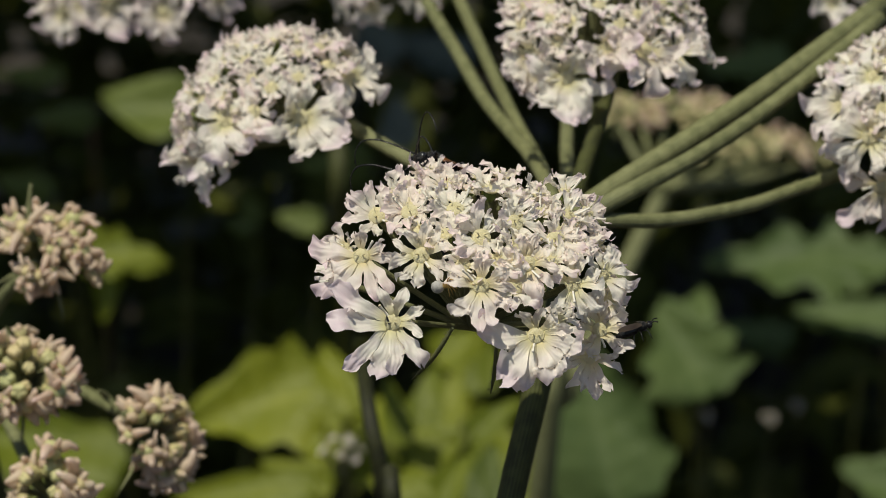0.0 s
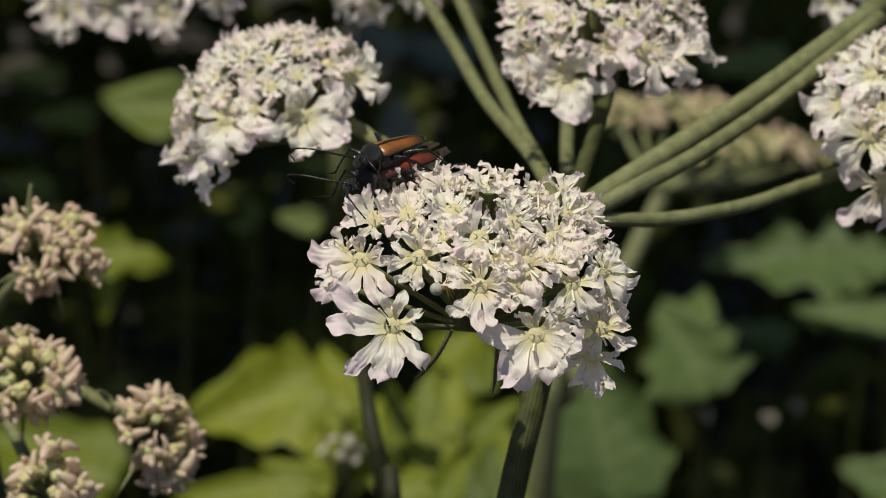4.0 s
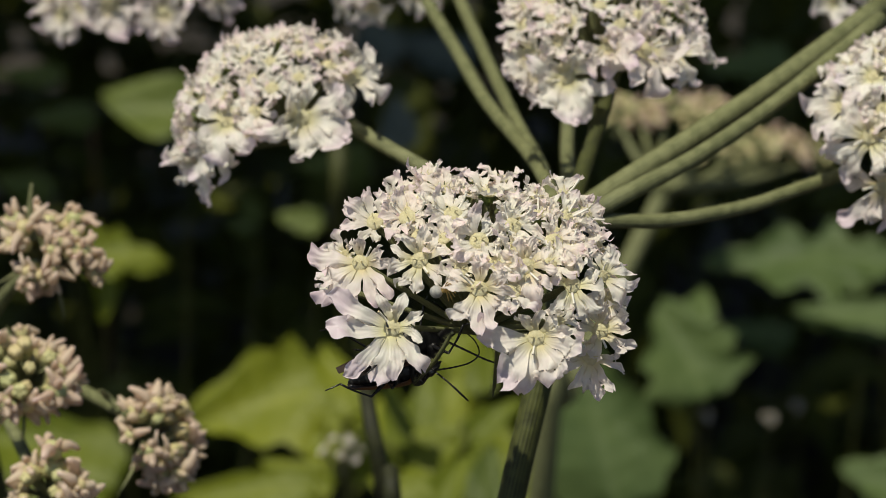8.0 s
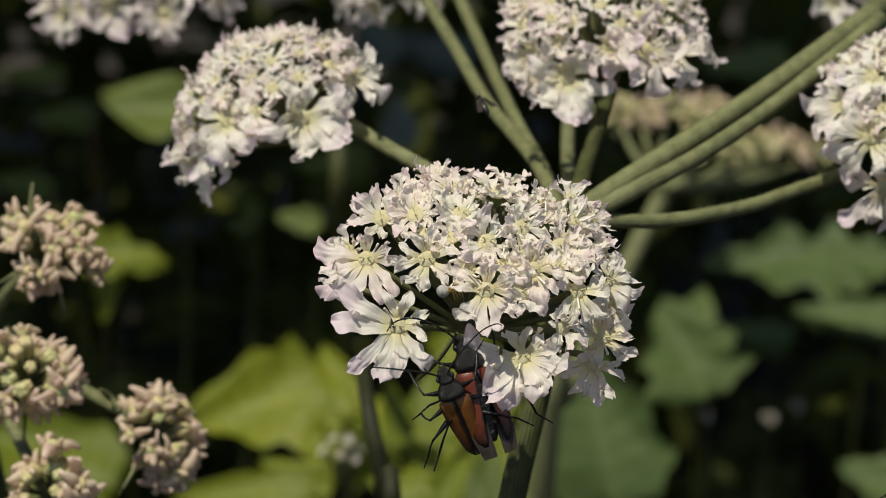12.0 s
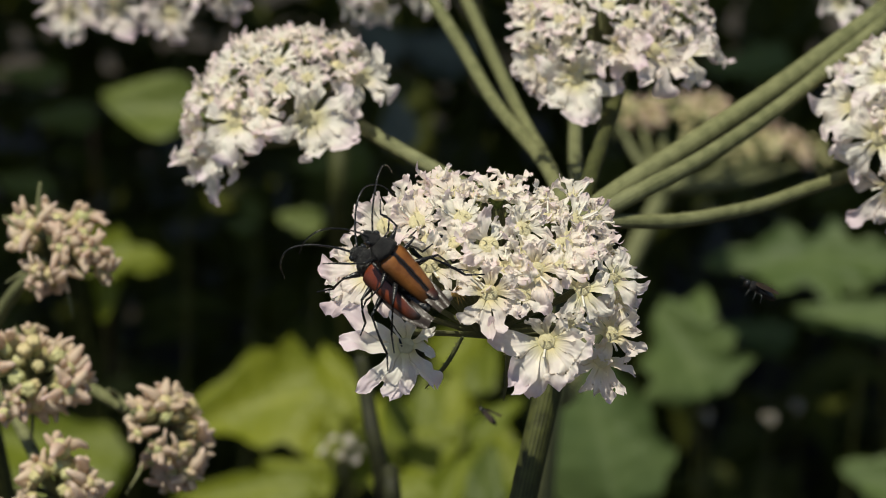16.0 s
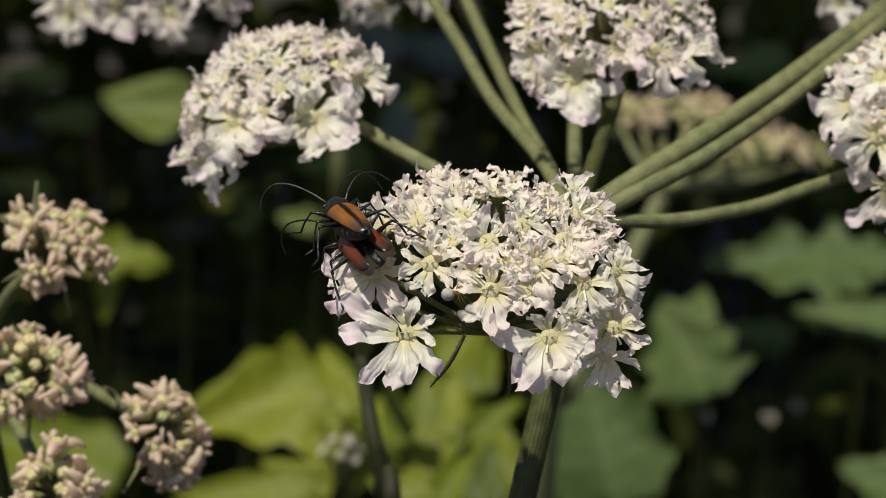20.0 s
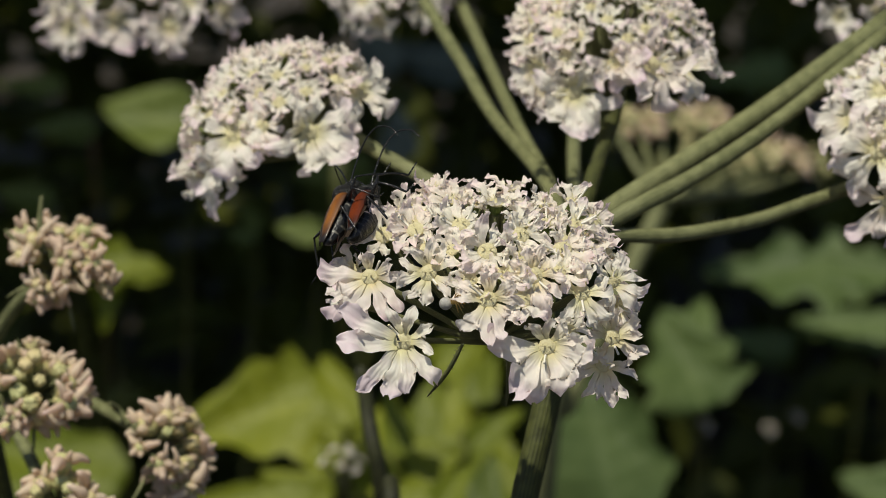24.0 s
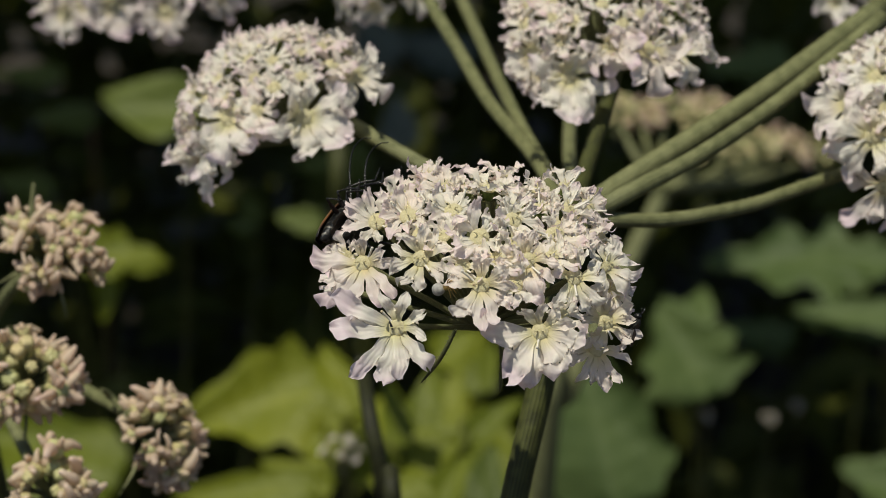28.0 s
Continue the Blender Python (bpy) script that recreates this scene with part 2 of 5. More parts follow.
def blob(bm, centre, size, mat=0, seg=10, rings=6, turn=None):
    made = bmesh.ops.create_uvsphere(bm, u_segments=seg, v_segments=rings, radius=1.0)
    m = Matrix.Translation(centre) @ (turn.to_matrix().to_4x4() if turn else Matrix()) @ Matrix.Diagonal((*size, 1))
    bmesh.ops.transform(bm, matrix=m, verts=made["verts"])
    for v in made["verts"]:
        for f in v.link_faces:
            f.material_index = mat


def down(bm, line, rad, count, length, seed):
    """Fine hairs that stand off a stalk, each a thin three-sided spike."""
    rng = random.Random(seed)
    for _ in range(count):
        k = rng.random() * (len(line) - 1.01)
        i = int(k)
        a, b = Vector(line[i]), Vector(line[i + 1])
        along = (b - a).normalized()
        out = along.cross(Vector((rng.gauss(0, 1), rng.gauss(0, 1), rng.gauss(0, 1)))).normalized()
        side = along.cross(out)
        foot = a.lerp(b, k - i) + out * rad[i] * 0.9
        tip = foot + (out + along * rng.uniform(-0.5, 0.5)) * length * rng.uniform(0.5, 1.2)
        w = 0.000022
        base = [bm.verts.new(foot + along * w), bm.verts.new(foot - along * w + side * w), bm.verts.new(foot - along * w - side * w)]
        top = bm.verts.new(tip)
        for j in range(3):
            bm.faces.new((base[j], base[(j + 1) % 3], top))


def stalk(name, points, radii, material, parent, seg=12, label="", hairs=0):
    bm = bmesh.new()
    layer = bm.verts.layers.float.new("round")
    line = bend(points)
    n = len(line)
    rad = [float(np.interp(i / (n - 1), np.linspace(0, 1, len(radii)), radii)) for i in range(n)]
    tube(bm, line, rad, seg, 0, layer)
    if hairs:
        down(bm, line, rad, hairs, 0.00045, hairs + n)
    return part(name, bm, material, parent, label)


# ---- florets ----
def petal(bm, length, spread, notch, spin, lift, rng, droop, mat, root, big):
    """One petal: a claw that widens into two unequal rounded lobes with rolled, ruffled rims, and between them the inturned tip."""
    rows_n, cols = (17, 13) if big else (13, 11)
    ph, ph2, ph3 = (rng.uniform(0, 6.28) for _ in range(3))
    curl = rng.uniform(-1.9, 1.2) if big else rng.uniform(-1.7, 1.9)
    split = rng.uniform(0.50, 0.68) if big else rng.uniform(0.48, 0.62)
    sway = rng.uniform(-0.25, 0.25)
    claw = 0.13 * length
    turn = Matrix.Rotation(spin, 4, 'Z') @ Matrix.Translation((0, root, 0.0001)) @ Matrix.Rotation(lift, 4, 'X') @ Matrix.Rotation(rng.uniform(-0.4, 0.4), 4, 'Y')
    line = [(0.0, 0.0)]
    for i in range(40):
        q = (i + 0.5) / 40
        th = 0.32 - 2 * droop * q + curl * max(0.0, (q - 0.45) / 0.55) ** 1.3 + 0.25 * math.sin(5 * q + ph3) * q
        line.append((line[-1][0] + math.cos(th) / 40, line[-1][1] + math.sin(th) / 40))

    def along(t):
        k = max(0.0, min(0.9999, t)) * 40
        i0 = int(k)
        return [line[i0][c] + (line[i0 + 1][c] - line[i0][c]) * (k - i0) for c in (0, 1)]

    seam = {}
    for sgn in (-1, 1):
        reach = rng.uniform(0.72, 1.08)
        wide = length * spread * rng.uniform(0.82, 1.2) * (0.30 if big else 0.27)
        part_at = math.tan(spread * rng.uniform(0.35, 0.95))
        roll, twist = rng.uniform(-0.6, 1.4), rng.uniform(-0.9, 0.9)
        fork = rng.uniform(-0.3, 1.0) if big else rng.uniform(0.0, 1.6)
        q1, q2 = rng.uniform(0, 6.28), rng.uniform(5, 9)
        grid = []
        for i in range(rows_n):
            s = i / (rows_n - 1)
            row = []
            free = max(0.0, (s - split) / (1 - split))
            grown = min(1.0, s / split)
            half = 0.5 * (claw + (2 * wide - claw) * (grown * grown * (3 - 2 * grown)))
            if free:
                half = wide * (1.0 + 0.25 * math.sin(math.pi * free)) * max(0.10, 1 - free ** 3.0) ** 0.5
            mid = (half if not free else wide + part_at * free * (1 - split) * length * (1 - 0.25 * free))
            for j in range(cols):
                v = 2 * j / (cols - 1) - 1
                if j == 0 and s <= split and i in seam:
                    row.append(seam[i])
                    continue
                edge = 1 + 0.17 * math.sin(q2 * 1.7 * s + q1 + 2 * v) + (0.02 if big else 0.07) * math.sin(q2 * 4.3 * s + q1)
                t = s * (1 + (reach - 1) * (1 if free else 0.6 * grown))
                t -= 0.13 * free ** 2 * fork * (1 - v * v) + 0.05 * free * (1 - fork) * v * v
                t -= (0.012 if big else 0.065) * free * abs(math.sin(4.2 * v + q1))
                y, z = along(t)
                x = sgn * (mid + v * half * edge * math.cos(twist * free))
                z = z * length + v * half * math.sin(twist * free)
                z += half * (0.45 * roll * v * v * grown + 0.42 * abs(v) ** 1.5 * math.sin(q2 * 1.8 * s + q1 + 2.2 * v) * grown)
                z -= 0.16 * half * math.exp(-((v + 1) / 0.3) ** 2) * (0 if free else 1)
                z += half * (0.045 if big else 0.09) * math.cos(11 * v + ph) * grown + half * (0.12 if big else 0.22) * free * abs(v) * math.sin(q2 * 4.0 * s + ph3)
                at = Vector((x / length * 3.0 + ph, y * 3.0 + ph2, ph3 + sgn))
                z += length * (0.13 * noise.noise(at) * grown + 0.06 * noise.noise(at * 2.7) * s)
                x += 0.06 * length * noise.noise(at * 1.9 + Vector((9, 0, 0))) * s + sway * length * s * s * 0.5
                vert = bm.verts.new(turn @ Vector((x, y * length, z)))
                if j == 0 and s <= split and sgn < 0:
                    seam[i] = vert
                row.append(vert)
            grid.append(row)
        grid_faces(bm, grid, mat)
    # the narrow tip between the lobes, turned in over the petal
    y0, z0 = along(split * 0.94)
    size = length * notch * 0.5
    strap = []
    for i in range(5):
        q = i / 4
        w = size * 0.32 * (1 - 0.55 * q)
        y = y0 * length + size * (0.45 * q - 0.65 * q * q)
        z = z0 * length + size * (0.15 * q + 0.75 * q * q) - 0.00008
        strap.append([bm.verts.new(turn @ Vector((sway * length * split * split * 0.5 + v * w, y, z + 0.3 * w * v * v))) for v in (-1, 0, 1)])
    grid_faces(bm, strap, mat)


def floret_heart(bm, rng, disc, stamens):
    """The cream nectar disc with its two styles, the stamens and the ovary below."""
    for i in range(9):
        w = 2.4 * i
        q = disc * 0.34 * math.sqrt(i)
        blob(bm, (q * math.cos(w) * 0.55, q * math.sin(w) * 0.55, 0.00004 + 0.10 * (disc - q)), (disc * rng.uniform(0.5, 0.62), disc * rng.uniform(0.5, 0.62), disc * rng.uniform(0.22, 0.28)), 1, 8, 6)
    blob(bm, (0, 0, 0.0001), (disc * 1.08, disc * 1.08, disc * 0.40), 1, 14, 9)
    for sgn in (-1, 1):
        tube(bm, [(sgn * disc * 0.25, 0, disc * 0.5), (sgn * disc * 0.4, 0, disc * 0.9), (sgn * disc * 0.7, 0, disc * 1.1)], [0.00008, 0.00006, 0.00006], 5, 2)
    for i in range(stamens):
        w = rng.uniform(0, 2 * math.pi)
        ln = rng.uniform(0.0009, 0.0016)
        d = Vector((math.cos(w), math.sin(w), 0))
        q = [d * disc * 0.8, d * (disc + ln * 0.5) + Vector((0, 0, ln * 0.55)), d * (disc + ln * 0.75) + Vector((0, 0, ln * rng.uniform(0.7, 1.1)))]
        tube(bm, q, [0.00013, 0.0001, 0.00013], 5, 3)
        blob(bm, q[-1], (0.00014, 0.00014, 0.0002), 3 if rng.random() < 0.85 else 4, 6, 4)
    loft_z = [(0.0, disc * 0.8), (-0.0006, disc * 0.75), (-0.0013, disc * 0.3)]
    tube(bm, [(0, 0, z) for z, _ in loft_z], [r for _, r in loft_z], 8, 5)


def floret_mesh(name, seed, lengths, lift, droop, disc, stamens, materials):
    """Five petals (the first points outwards), a cream nectar disc with two styles, stamens and a small ovary."""
    rng = random.Random(seed)
    bm = bmesh.new()
    for i, length in enumerate(lengths):
        spin = -2 * math.pi * i / 5 + rng.uniform(-0.18, 0.18)
        big = length > 0.0038
        petal(bm, length * rng.uniform(0.82, 1.15), (0.70 if big else 0.76) * rng.uniform(0.8, 1.2), rng.uniform(0.22, 0.45),
              spin, lift + rng.uniform(-0.35, 0.4), rng, droop * rng.uniform(0.2, 1.6), 0, disc * 0.75, big)
    floret_heart(bm, rng, disc, stamens)
    return mesh_of(name, bm, materials)


FLORET_MATERIALS = [M_petal, M_disc, M_disc, M_filament, M_anther, M_ovary]
OUTER_MATERIALS = [M_petal_big, M_disc, M_disc, M_filament, M_anther, M_ovary]
INNER = [floret_mesh("floret", 10 + i, [0.0024, 0.0023, 0.0021, 0.0021, 0.0023], 0.18, 0.18, 0.00070, i % 3, FLORET_MATERIALS) for i in range(12)]
MIDDLE = [floret_mesh("floret", 40 + i, [0.0029, 0.0026, 0.0022, 0.0022, 0.0026], 0.10, 0.20, 0.00080, 1 + i % 3, FLORET_MATERIALS) for i in range(8)]
OUTER = [floret_mesh("floret", 70 + i, [0.0049, 0.0043, 0.0029, 0.0028, 0.0044], 0.1, 0.22, 0.00074, 1 + i % 3, OUTER_MATERIALS) for i in range(8)]


def shaped_floret(seed, petals, disc=0.00074):
    """A floret of its own shape: petals by the way they point as the camera sees them (degrees, 90 up), millimetres, spread and lift."""
    rng = random.Random(seed)
    bm = bmesh.new()
    for way, length, spread, lift in petals:
        petal(bm, length / 1000, spread * 0.86, rng.uniform(0.2, 0.4), radians(way - 90), lift, rng, 0.2, 0, disc * 0.7, length > 3.5)
    floret_heart(bm, rng, disc, 1)
    return mesh_of("floret", bm, OUTER_MATERIALS)


def unit_tube():
    bm = bmesh.new()
    layer = bm.verts.layers.float.new("round")
    tube(bm, [(0, 0, z) for z in np.linspace(0, 1, 5)], [1.0, 0.85, 0.8, 0.85, 1.1], 8, 0, layer)
    return mesh_of("pedicel", bm, [M_stalk])


PEDICEL = unit_tube()


def place_floret(head, meshes, at, a, h, size, rng, root, droop=0.0, spin=0.0, turn_to=(0, 0, 0)):
    """A floret on the dome, its face along the dome's normal, its large petals outwards, on its own pedicel."""
    p = Vector(at)
    n = Vector((p.x / a ** 2, p.y / a ** 2, p.z / h ** 2)).normalized()
    n = (n + Vector((0, 0, 0.25)) + Vector(turn_to) + Vector((rng.gauss(0, 0.12), rng.gauss(0, 0.12), rng.gauss(0, 0.12)))).normalized()
    down = Vector((p.x, p.y, -0.6 * h * (1.0 + droop)))
    if down.length < 1e-5:
        down = Vector((0, -1, 0))
    y = (down - n * down.dot(n)).normalized()
    x = y.cross(n)
    m = Matrix((x, y, n)).transposed().to_4x4()
    m.translation = p
    ob = new("floret", rng.choice(meshes))
    ob.parent = head
    ob.matrix_basis = m @ Matrix.Rotation(spin + rng.uniform(-0.3, 0.3), 4, 'Z') @ Matrix.Diagonal((size, size, size, 1))
    foot = p - n * 0.0012 * size
    d = foot - Vector(root)
    ped = new("pedicel", PEDICEL)
    ped.parent = head
    ped.matrix_basis = Matrix.Translation(root) @ d.to_track_quat("Z", "Y").to_matrix().to_4x4() @ Matrix.Diagonal((0.00032, 0.00032, d.length, 1))
    return ob


def dome(a, h, count, rng, polar=1.42, jitter=0.06):
    """Points spread evenly over the dome, from the top to the polar angle."""
    out = []
    for i in range(count):
        c = 1 - (1 - math.cos(polar)) * (i + 0.5) / count
        th = math.acos(c)
        az = i * 2.399963 + rng.uniform(-jitter, jitter) * 3
        th += rng.uniform(-jitter, jitter)
        out.append((Vector((a * math.sin(th) * math.cos(az), a * math.sin(th) * math.sin(az), h * math.cos(th))), th))
    return out


def flower_head(parent, m, a, h, rim, count, seed, azimuths, sizes=1.0, label="pinkish-white dome of small hogweed florets"):
    """A dome of small florets with larger ones at its rim: rim florets by place (millimetres) and size, the rest of the rim by azimuth."""
    rng = random.Random(seed)
    head = empty("flower_head", m)
    head.parent = parent
    root = (0, 0, -h * 0.55)
    taken = []
    for x, y, z, s in rim:
        p = Vector((x, y, z)) / 1000
        place_floret(head, OUTER, p, a, h, sizes * s * 1.25, rng, root, 0.8, 0.0, (0, -0.35, 0.05))
        taken.append(p)
    for az in azimuths:
        th = 1.42 + rng.uniform(-0.08, 0.05)
        w = radians(az)
        p = Vector((a * math.sin(th) * math.cos(w), a * math.sin(th) * math.sin(w), h * math.cos(th)))
        if all((p - q).length > 0.0045 * sizes for q in taken):
            place_floret(head, OUTER, p, a, h, sizes * rng.uniform(0.8, 0.95), rng, root, 0.6)
            taken.append(p)
    for p, th in dome(a, h, count, rng, 1.3):
        if th > 0.95 and p.y < -0.3 * a and rng.random() < 0.25:
            continue
        if all((p - q).length > 0.0027 * sizes for q in taken):
            taken.append(p)
            place_floret(head, MIDDLE if th > 0.6 else INNER, p, a, h, sizes * rng.uniform(0.85, 1.1), rng, root, 0.2)
    return tagged(head, label)


def head_pose(at, lean_right, lean_near, turn=0):
    """Dome axis leaning to the right (+x) and towards the near side (-y), in degrees."""
    return Matrix.Translation(at) @ Matrix.Rotation(radians(lean_near), 4, 'X') @ Matrix.Rotation(radians(lean_right), 4, 'Y') @ Matrix.Rotation(radians(turn), 4, 'Z')


# ---- the setting ----
def ground_sheet():
    bm = bmesh.new()
    xs = [-400, -60, -12] + list(np.linspace(-4, 4, 41)) + [12, 60, 400]
    ys = [-400, -60, -12] + list(np.linspace(-3, 5, 41)) + [12, 60, 400]
    rows = []
    for y in ys:
        rows.append([bm.verts.new((x, y, 0.06 * noise.noise(Vector((x * 1.3, y * 1.3, 0))) if abs(x) < 5 and -4 < y < 6 else 0)) for x in xs])
    grid_faces(bm, rows)
    return tagged(part("ground", bm, M_soil, None), "dark woodland-edge soil under the plants", "ground", kind="structure")


ground_sheet()


def leaf_sheet(n_u, n_v, length, width, lobes, fold, droop, rng, tip=0.65):
    """A broad leaf along +y with toothed or lobed rims, a folded midrib and side veins; returns its bmesh."""
    bm = bmesh.new()
    layer = bm.verts.layers.float.new("vein")
    rows = []
    ph = rng.uniform(0, 6)
    for i in range(n_u):
        s = i / (n_u - 1)
        w = width * 0.5 * (math.sin(math.pi * min(1, s ** tip)) ** 0.75 + 0.02)
        w *= 1 + lobes * math.sin(s * 3.2 * 2 * math.pi + ph) + 0.25 * lobes * math.sin(s * 11 * 2 * math.pi)
        row = []
        for j in range(n_v):
            v = 2 * j / (n_v - 1) - 1
            side = abs(math.sin((s * 7 + abs(v) * -1.6) * math.pi)) ** 6
            mid = math.exp(-(v / 0.06) ** 2)
            z = fold * abs(v) * w - droop * length * s * s - 0.03 * width * (1 - side) * abs(v) * (1 - abs(v)) * 2 + 0.05 * width * math.sin(5 * s + 3 * v + ph)
            y = length * (s - 0.12 * abs(v) * math.sin(math.pi * s))
            vert = bm.verts.new((v * w, y, z))
            vert[layer] = min(1.0, 0.8 * mid + 0.3 * (1 if side < 0.02 else 0))
            row.append(vert)
        rows.append(row)
    grid_faces(bm, rows)
    return bm


def leaf(parent, at, length, width, face, yaw, spin, material, seed, lobes=0.12, fold=0.18, droop=0.12, label=""):
    """A leaf at a place: spin turns it in its own plane (0: tip up the slope, 90: tip to the left), face tips its upper side towards -y."""
    rng = random.Random(seed)
    ob = part("leaf", leaf_sheet(25, 17, length, width, lobes, fold, droop, rng), material, parent, label)
    ob.matrix_basis = Matrix.Translation(at) @ Matrix.Rotation(radians(face), 4, 'X') @ Matrix.Rotation(radians(yaw), 4, 'Y') @ Matrix.Rotation(radians(spin), 4, 'Z') @ Matrix.Translation((0, -length * 0.5, 0))
    return ob


def undergrowth(name, label, count, seed, box, size, material, keep):
    """Many small folded leaves in one mesh, spread through a box of the plan."""
    rng = np.random.default_rng(seed)
    verts, faces = [], []
    outline = [(0, 0), (0.28, 0.22), (0.36, 0.5), (0.2, 0.8), (0, 1), (-0.2, 0.8), (-0.36, 0.5), (-0.28, 0.22)]
    made = 0
    while made < count:
        p = np.array([rng.uniform(*box[0]), rng.uniform(*box[1]), rng.uniform(*box[2])])
        if not keep(*p):
            continue
        made += 1
        s = rng.uniform(*size)
        rot = np.array((Matrix.Rotation(rng.uniform(0, 6.28), 3, 'Z') @ Matrix.Rotation(rng.uniform(-1.1, 0.5), 3, 'X') @ Matrix.Rotation(rng.uniform(-0.7, 0.7), 3, 'Y')))
        base = len(verts)
        for x, y in outline:
            verts.append(tuple(p + rot @ (np.array([x, y, 0.35 * abs(x) - 0.2 * y * y]) * s)))
        verts.append(tuple(p + rot @ (np.array([0, 0.5, -0.08]) * s)))
        for k in range(8):
            faces.append((base + k, base + (k + 1) % 8, base + 8))
    mesh = bpy.data.meshes.new(name)
    mesh.from_pydata(verts, [], faces)
    mesh.materials.append(material)
    return tagged(new(name, mesh), label, "undergrowth", kind="stuff")


undergrowth("undergrowth", "dense shaded leaves of the bank behind the flowers", 9000, 3,
            ((-1.3, 1.3), (1.25, 3.2), (0.0, 1.1)), (0.03, 0.08), M_leaf_dark,
            lambda x, y, z: z < 0.40 + (y - 1.25) * 0.35 + 0.10 * math.sin(5 * x + 3 * y))
# leaves above the view, added only to cast shade on the background
undergrowth("tree_canopy", "unseen leafy branches added over the bank to shade the background", 12000, 5,
            ((-1.8, 1.4), (0.6, 3.4), (1.35, 1.8)), (0.05, 0.11), M_leaf_dark,
            lambda x, y, z: y > 0.86 + 0.10 * math.sin(6 * x))



def unseen_shade_tree():
    """A tree out of view, added to bear the shading canopy over the bank."""
    tree = empty("tree", Matrix.Translation((1.7, 2.6, 0)))
    stalk("trunk", [(0, 0, -0.1), (0.03, 0, 0.8), (-0.02, 0.02, 1.5), (-0.1, 0, 2.3)], [0.13, 0.10, 0.09, 0.05], M_twig, tree, 14)
    for q in ((-1.2, -1.2, 1.62), (-2.4, -0.8, 1.66), (-3.3, -0.2, 1.6), (-0.9, -1.8, 1.6), (-1.9, 0.4, 1.62)):
        stalk("limb", [(-0.03, 0, 1.25), Vector(q) * 0.5 + Vector((0, 0, 0.75)), q], [0.05, 0.03, 0.01], M_twig, tree, 8)
    return tagged(tree, "unseen brown tree trunk with limbs, added to bear the shading canopy", "tree")


unseen_shade_tree()

# ---- leafy plants behind the flowers ----
def leafy_plant(label, base, leaves, material, category="plant"):
    """A rosette rooted at its base: leaves (place, length, width, face, yaw, spin, lobes), each on a long leaf stalk."""
    plant = empty("leafy_plant", Matrix.Translation(base))
    b = Vector(base)
    for i, (at, ln, wd, tilt, roll, heading, lobes) in enumerate(leaves):
        ob = leaf(plant, Vector(at) - b, ln, wd, tilt, roll, heading, material, i * 7 + len(leaves), lobes)
        foot = ob.matrix_basis @ Vector((0, 0, 0))
        stalk("petiole", [foot, foot * 0.85 + Vector((0, 0, -0.03)), foot * 0.4, (0, 0, -0.02)], [0.0004, 0.0005, 0.001, 0.002], M_stem_shaded, plant, 6)
    return tagged(plant, label, category)


leafy_plant("yellow-green broad-leaved plant in the sun", (-0.06, 0.70, 0.0),
            [((-0.0526, 0.6526, 0.7431), 0.0401, 0.0315, 48, 0, 97, 0.11), ((-0.0285, 0.6171, 0.7634), 0.0245, 0.0156, 45, 0, 18, 0.05),
             ((-0.0494, 0.5711, 0.7513), 0.0376, 0.0132, 45, 0, 88, 0.05), ((-0.1204, 0.6946, 0.7106), 0.0540, 0.0320, 40, 0, 62, 0.06),
             ((-0.0392, 0.6093, 0.7394), 0.0223, 0.0119, 45, 0, 60, 0.05), ((-0.0942, 0.708, 0.768), 0.0276, 0.0154, 48, 0, -97, 0.2),
             ((-0.1002, 0.7104, 0.7593), 0.0253, 0.0111, 50, 0, 176, 0.12)],
            M_leaf_yellow)
leafy_plant("yellow-green plant with narrow pointed leaves", (0.01, 0.64, 0.0),
            [((-0.0117, 0.5588, 0.7781), 0.0189, 0.0070, 50, 0, 12, 0.05), ((-0.0039, 0.5971, 0.7665), 0.0216, 0.0101, 45, 0, -14, 0.06),
             ((0.0054, 0.6574, 0.7581), 0.0189, 0.0135, 42, 0, -58, 0.08), ((0.0134, 0.577, 0.7694), 0.0184, 0.0078, 45, 0, -52, 0.05),
             ((-0.0062, 0.5552, 0.767), 0.0175, 0.0116, 45, 0, 38, 0.08), ((0.0014, 0.535, 0.7698), 0.0209, 0.0097, 42, 0, -34, 0.06),
             ((-0.0105, 0.5252, 0.7718), 0.0167, 0.0097, 42, 0, 58, 0.06), ((0.0205, 0.5527, 0.7593), 0.0135, 0.0070, 45, 0, -60, 0.05),
             ((-0.0027, 0.5845, 0.7603), 0.0156, 0.0085, 45, 0, 70, 0.1), ((-0.0197, 0.6298, 0.7377), 0.0229, 0.0138, 45, 0, 30, 0.06),
             ((0.0091, 0.6112, 0.7454), 0.0163, 0.0089, 45, 0, -20, 0.06), ((0.012, 0.6743, 0.7453), 0.0194, 0.0097, 45, 0, -20, 0.06)],
            M_leaf_yellow)
leafy_plant("mid-green leaves behind the yellow-green plant", (0.02, 0.80, 0.0),
            [((-0.007, 0.7381, 0.6828), 0.0414, 0.0270, 48, 0, 30, 0.1), ((-0.0256, 0.7333, 0.7003), 0.0338, 0.0213, 48, 0, -25, 0.08),
             ((0.0151, 0.7414, 0.6931), 0.0342, 0.0216, 48, 0, 12, 0.1), ((0.003, 0.7651, 0.7012), 0.0277, 0.0166, 45, 0, -30, 0.1),
             ((-0.0393, 0.724, 0.7041), 0.0246, 0.0158, 45, 0, 50, 0.08), ((0.0317, 0.7409, 0.6914), 0.0288, 0.0144, 45, 0, -40, 0.08)],
            M_leaf_yellow)
